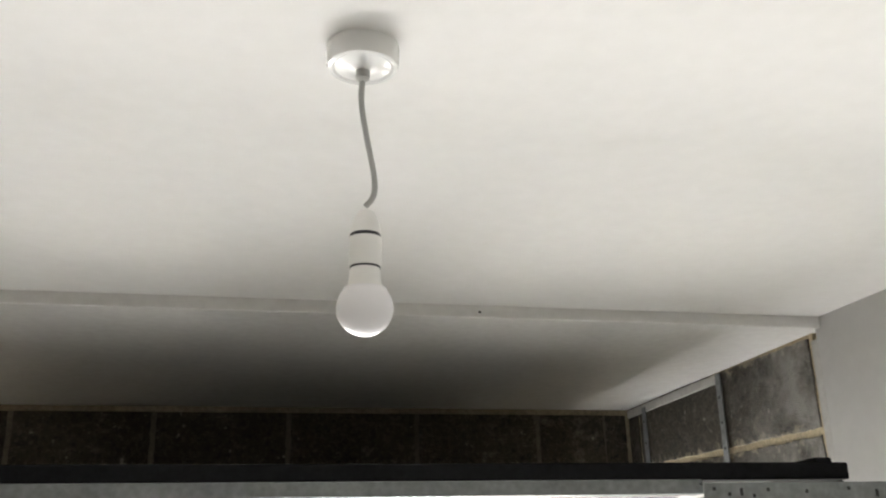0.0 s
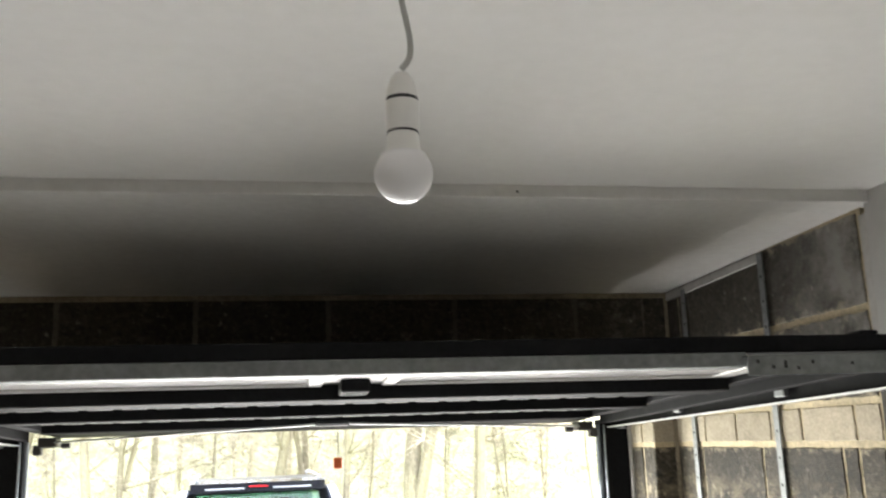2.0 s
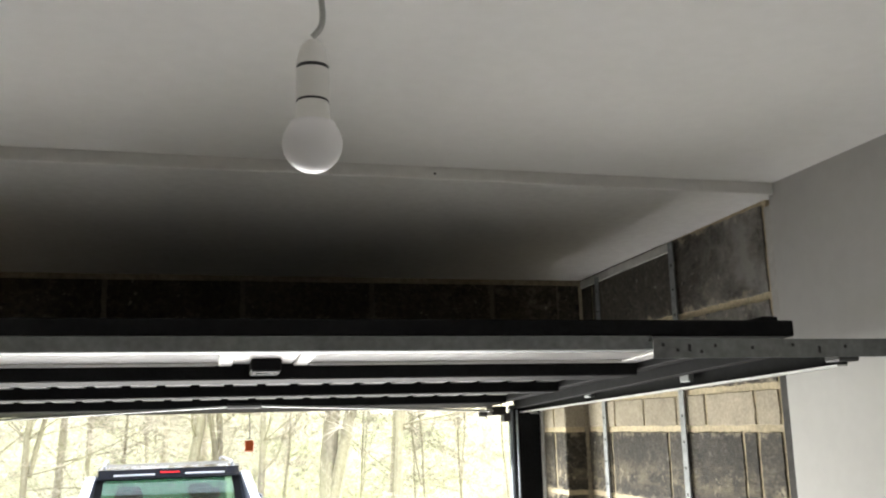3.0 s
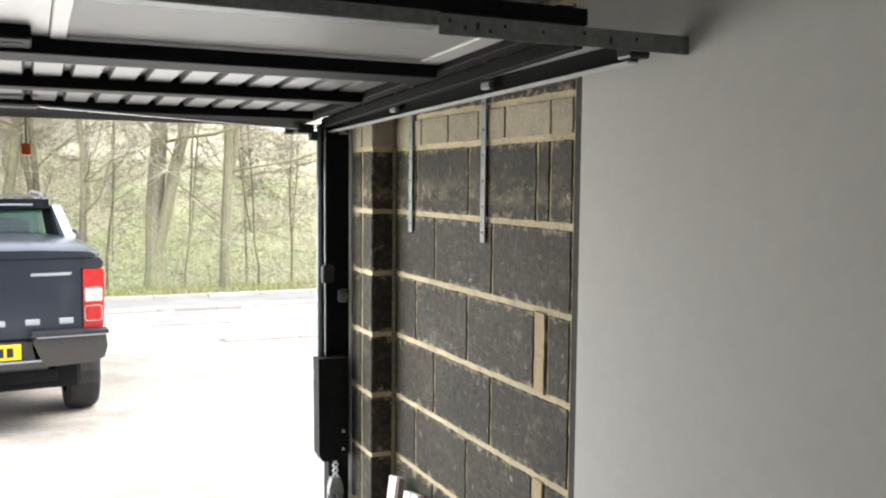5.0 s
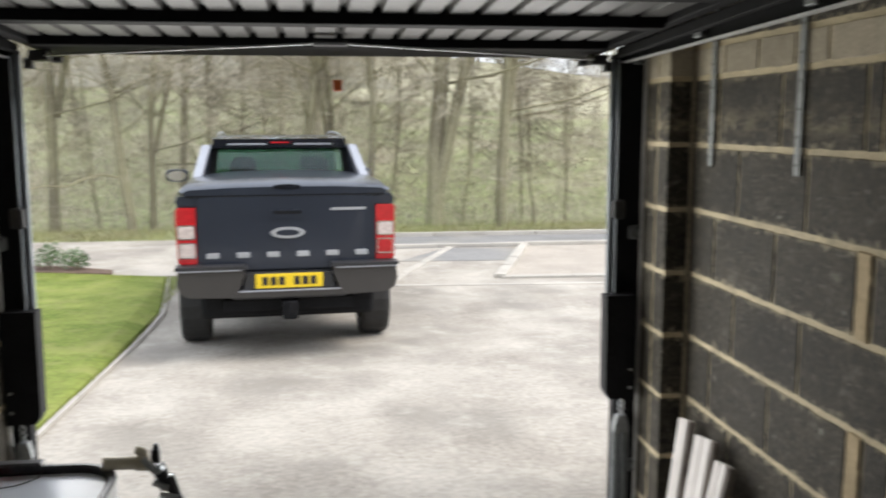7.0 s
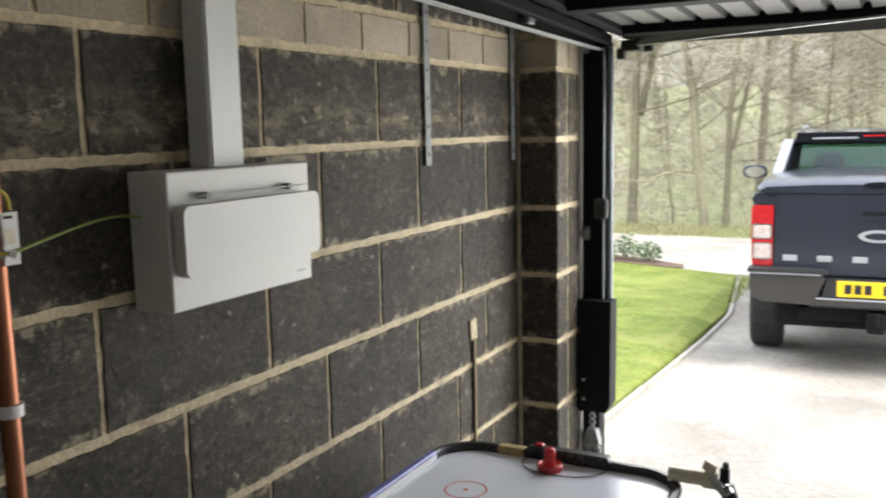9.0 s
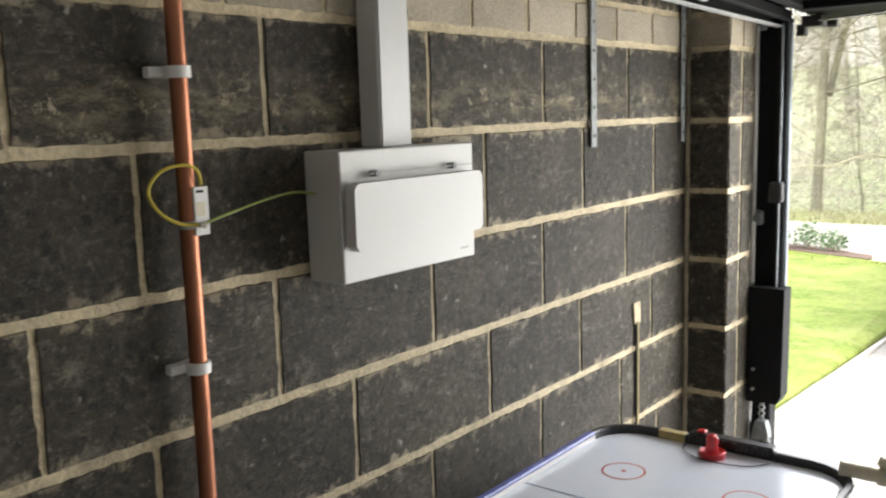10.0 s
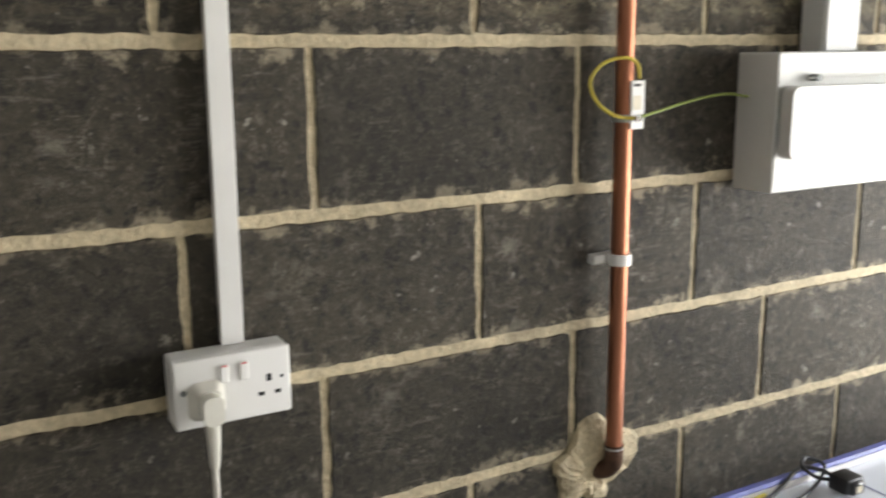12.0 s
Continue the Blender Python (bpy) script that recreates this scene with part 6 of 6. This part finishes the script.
for i in (3, 5):
    ob = piece("filler_strip", wall_right, (XR + 0.003, 1.802, (i + 0.5) * COURSE), 0.052, COURSE - 0.008, "wood_fill", "y", True)
    ob.location.x -= 0.001
course(wall_left, XL, 1, ZB0, ZB1, -0.32, YF, [0.09 + 0.226 * k for k in range(-14, 13)], "brick", "brick")
course(wall_right, XR, -1, ZB0, ZB1, YP + 0.06, YF, [2.604, 2.387, 2.176, 2.12, 2.01, 1.767], "brick", "brick")
for z0, z1, ph in ((ZB1, ZB1 + COURSE, 0.26), (ZB1 + COURSE, ZF + 0.02, 0.10)):
    course(wall_left, XL, 1, z0, z1, -0.32, YF, [ph + UNIT * k for k in range(-8, 7)])
    course(wall_right, XR, -1, z0, z1, YP + 0.06, YF, [2.74, 2.13])

# piers: face towards the room and reveal towards the opening
zs = [(i * COURSE, (i + 1) * COURSE, "block") for i in range(8)] + [(ZB0, ZB1, "brick"), (ZB1, ZB1 + COURSE, "block"), (ZB1 + COURSE, ZF + 0.02, "block")]
for z0, z1, kind in zs:
    h, zc = z1 - z0 - JOINT, (z0 + z1) / 2
    piece(kind, wall_front, ((OR + XR) / 2 - 0.004, YF + 0.006, zc), XR - OR - 0.012, h, kind, "x", True)
    piece(kind, wall_front_b, ((OL + XL) / 2 + 0.004, YF + 0.006, zc), OL - XL - 0.012, h, kind, "x", True)
    for a, b in ((YF, 2.94), (2.952, 3.06)):
        piece(kind, wall_front, (OR + 0.006, (a + b) / 2, zc), b - a - 0.004, h, kind, "y", True)
        piece(kind, wall_front_b, (OL - 0.006, (a + b) / 2, zc), b - a - 0.004, h, kind, "y", False)
for z0, z1, ph in ((1.985, ZB1 + COURSE, 0.30), (ZB1 + COURSE, ZF + 0.02, 0.076)):
    cuts = [OL - 0.0] + [c for c in (ph + UNIT * k for k in range(-4, 5)) if OL + 0.03 < c < OR - 0.03] + [OR + 0.0]
    for a, b in zip(cuts, cuts[1:]):
        piece("block", wall_over, ((a + b) / 2, YF + 0.006, (z0 + z1) / 2), b - a - JOINT, z1 - z0 - JOINT, "block", "x", True)
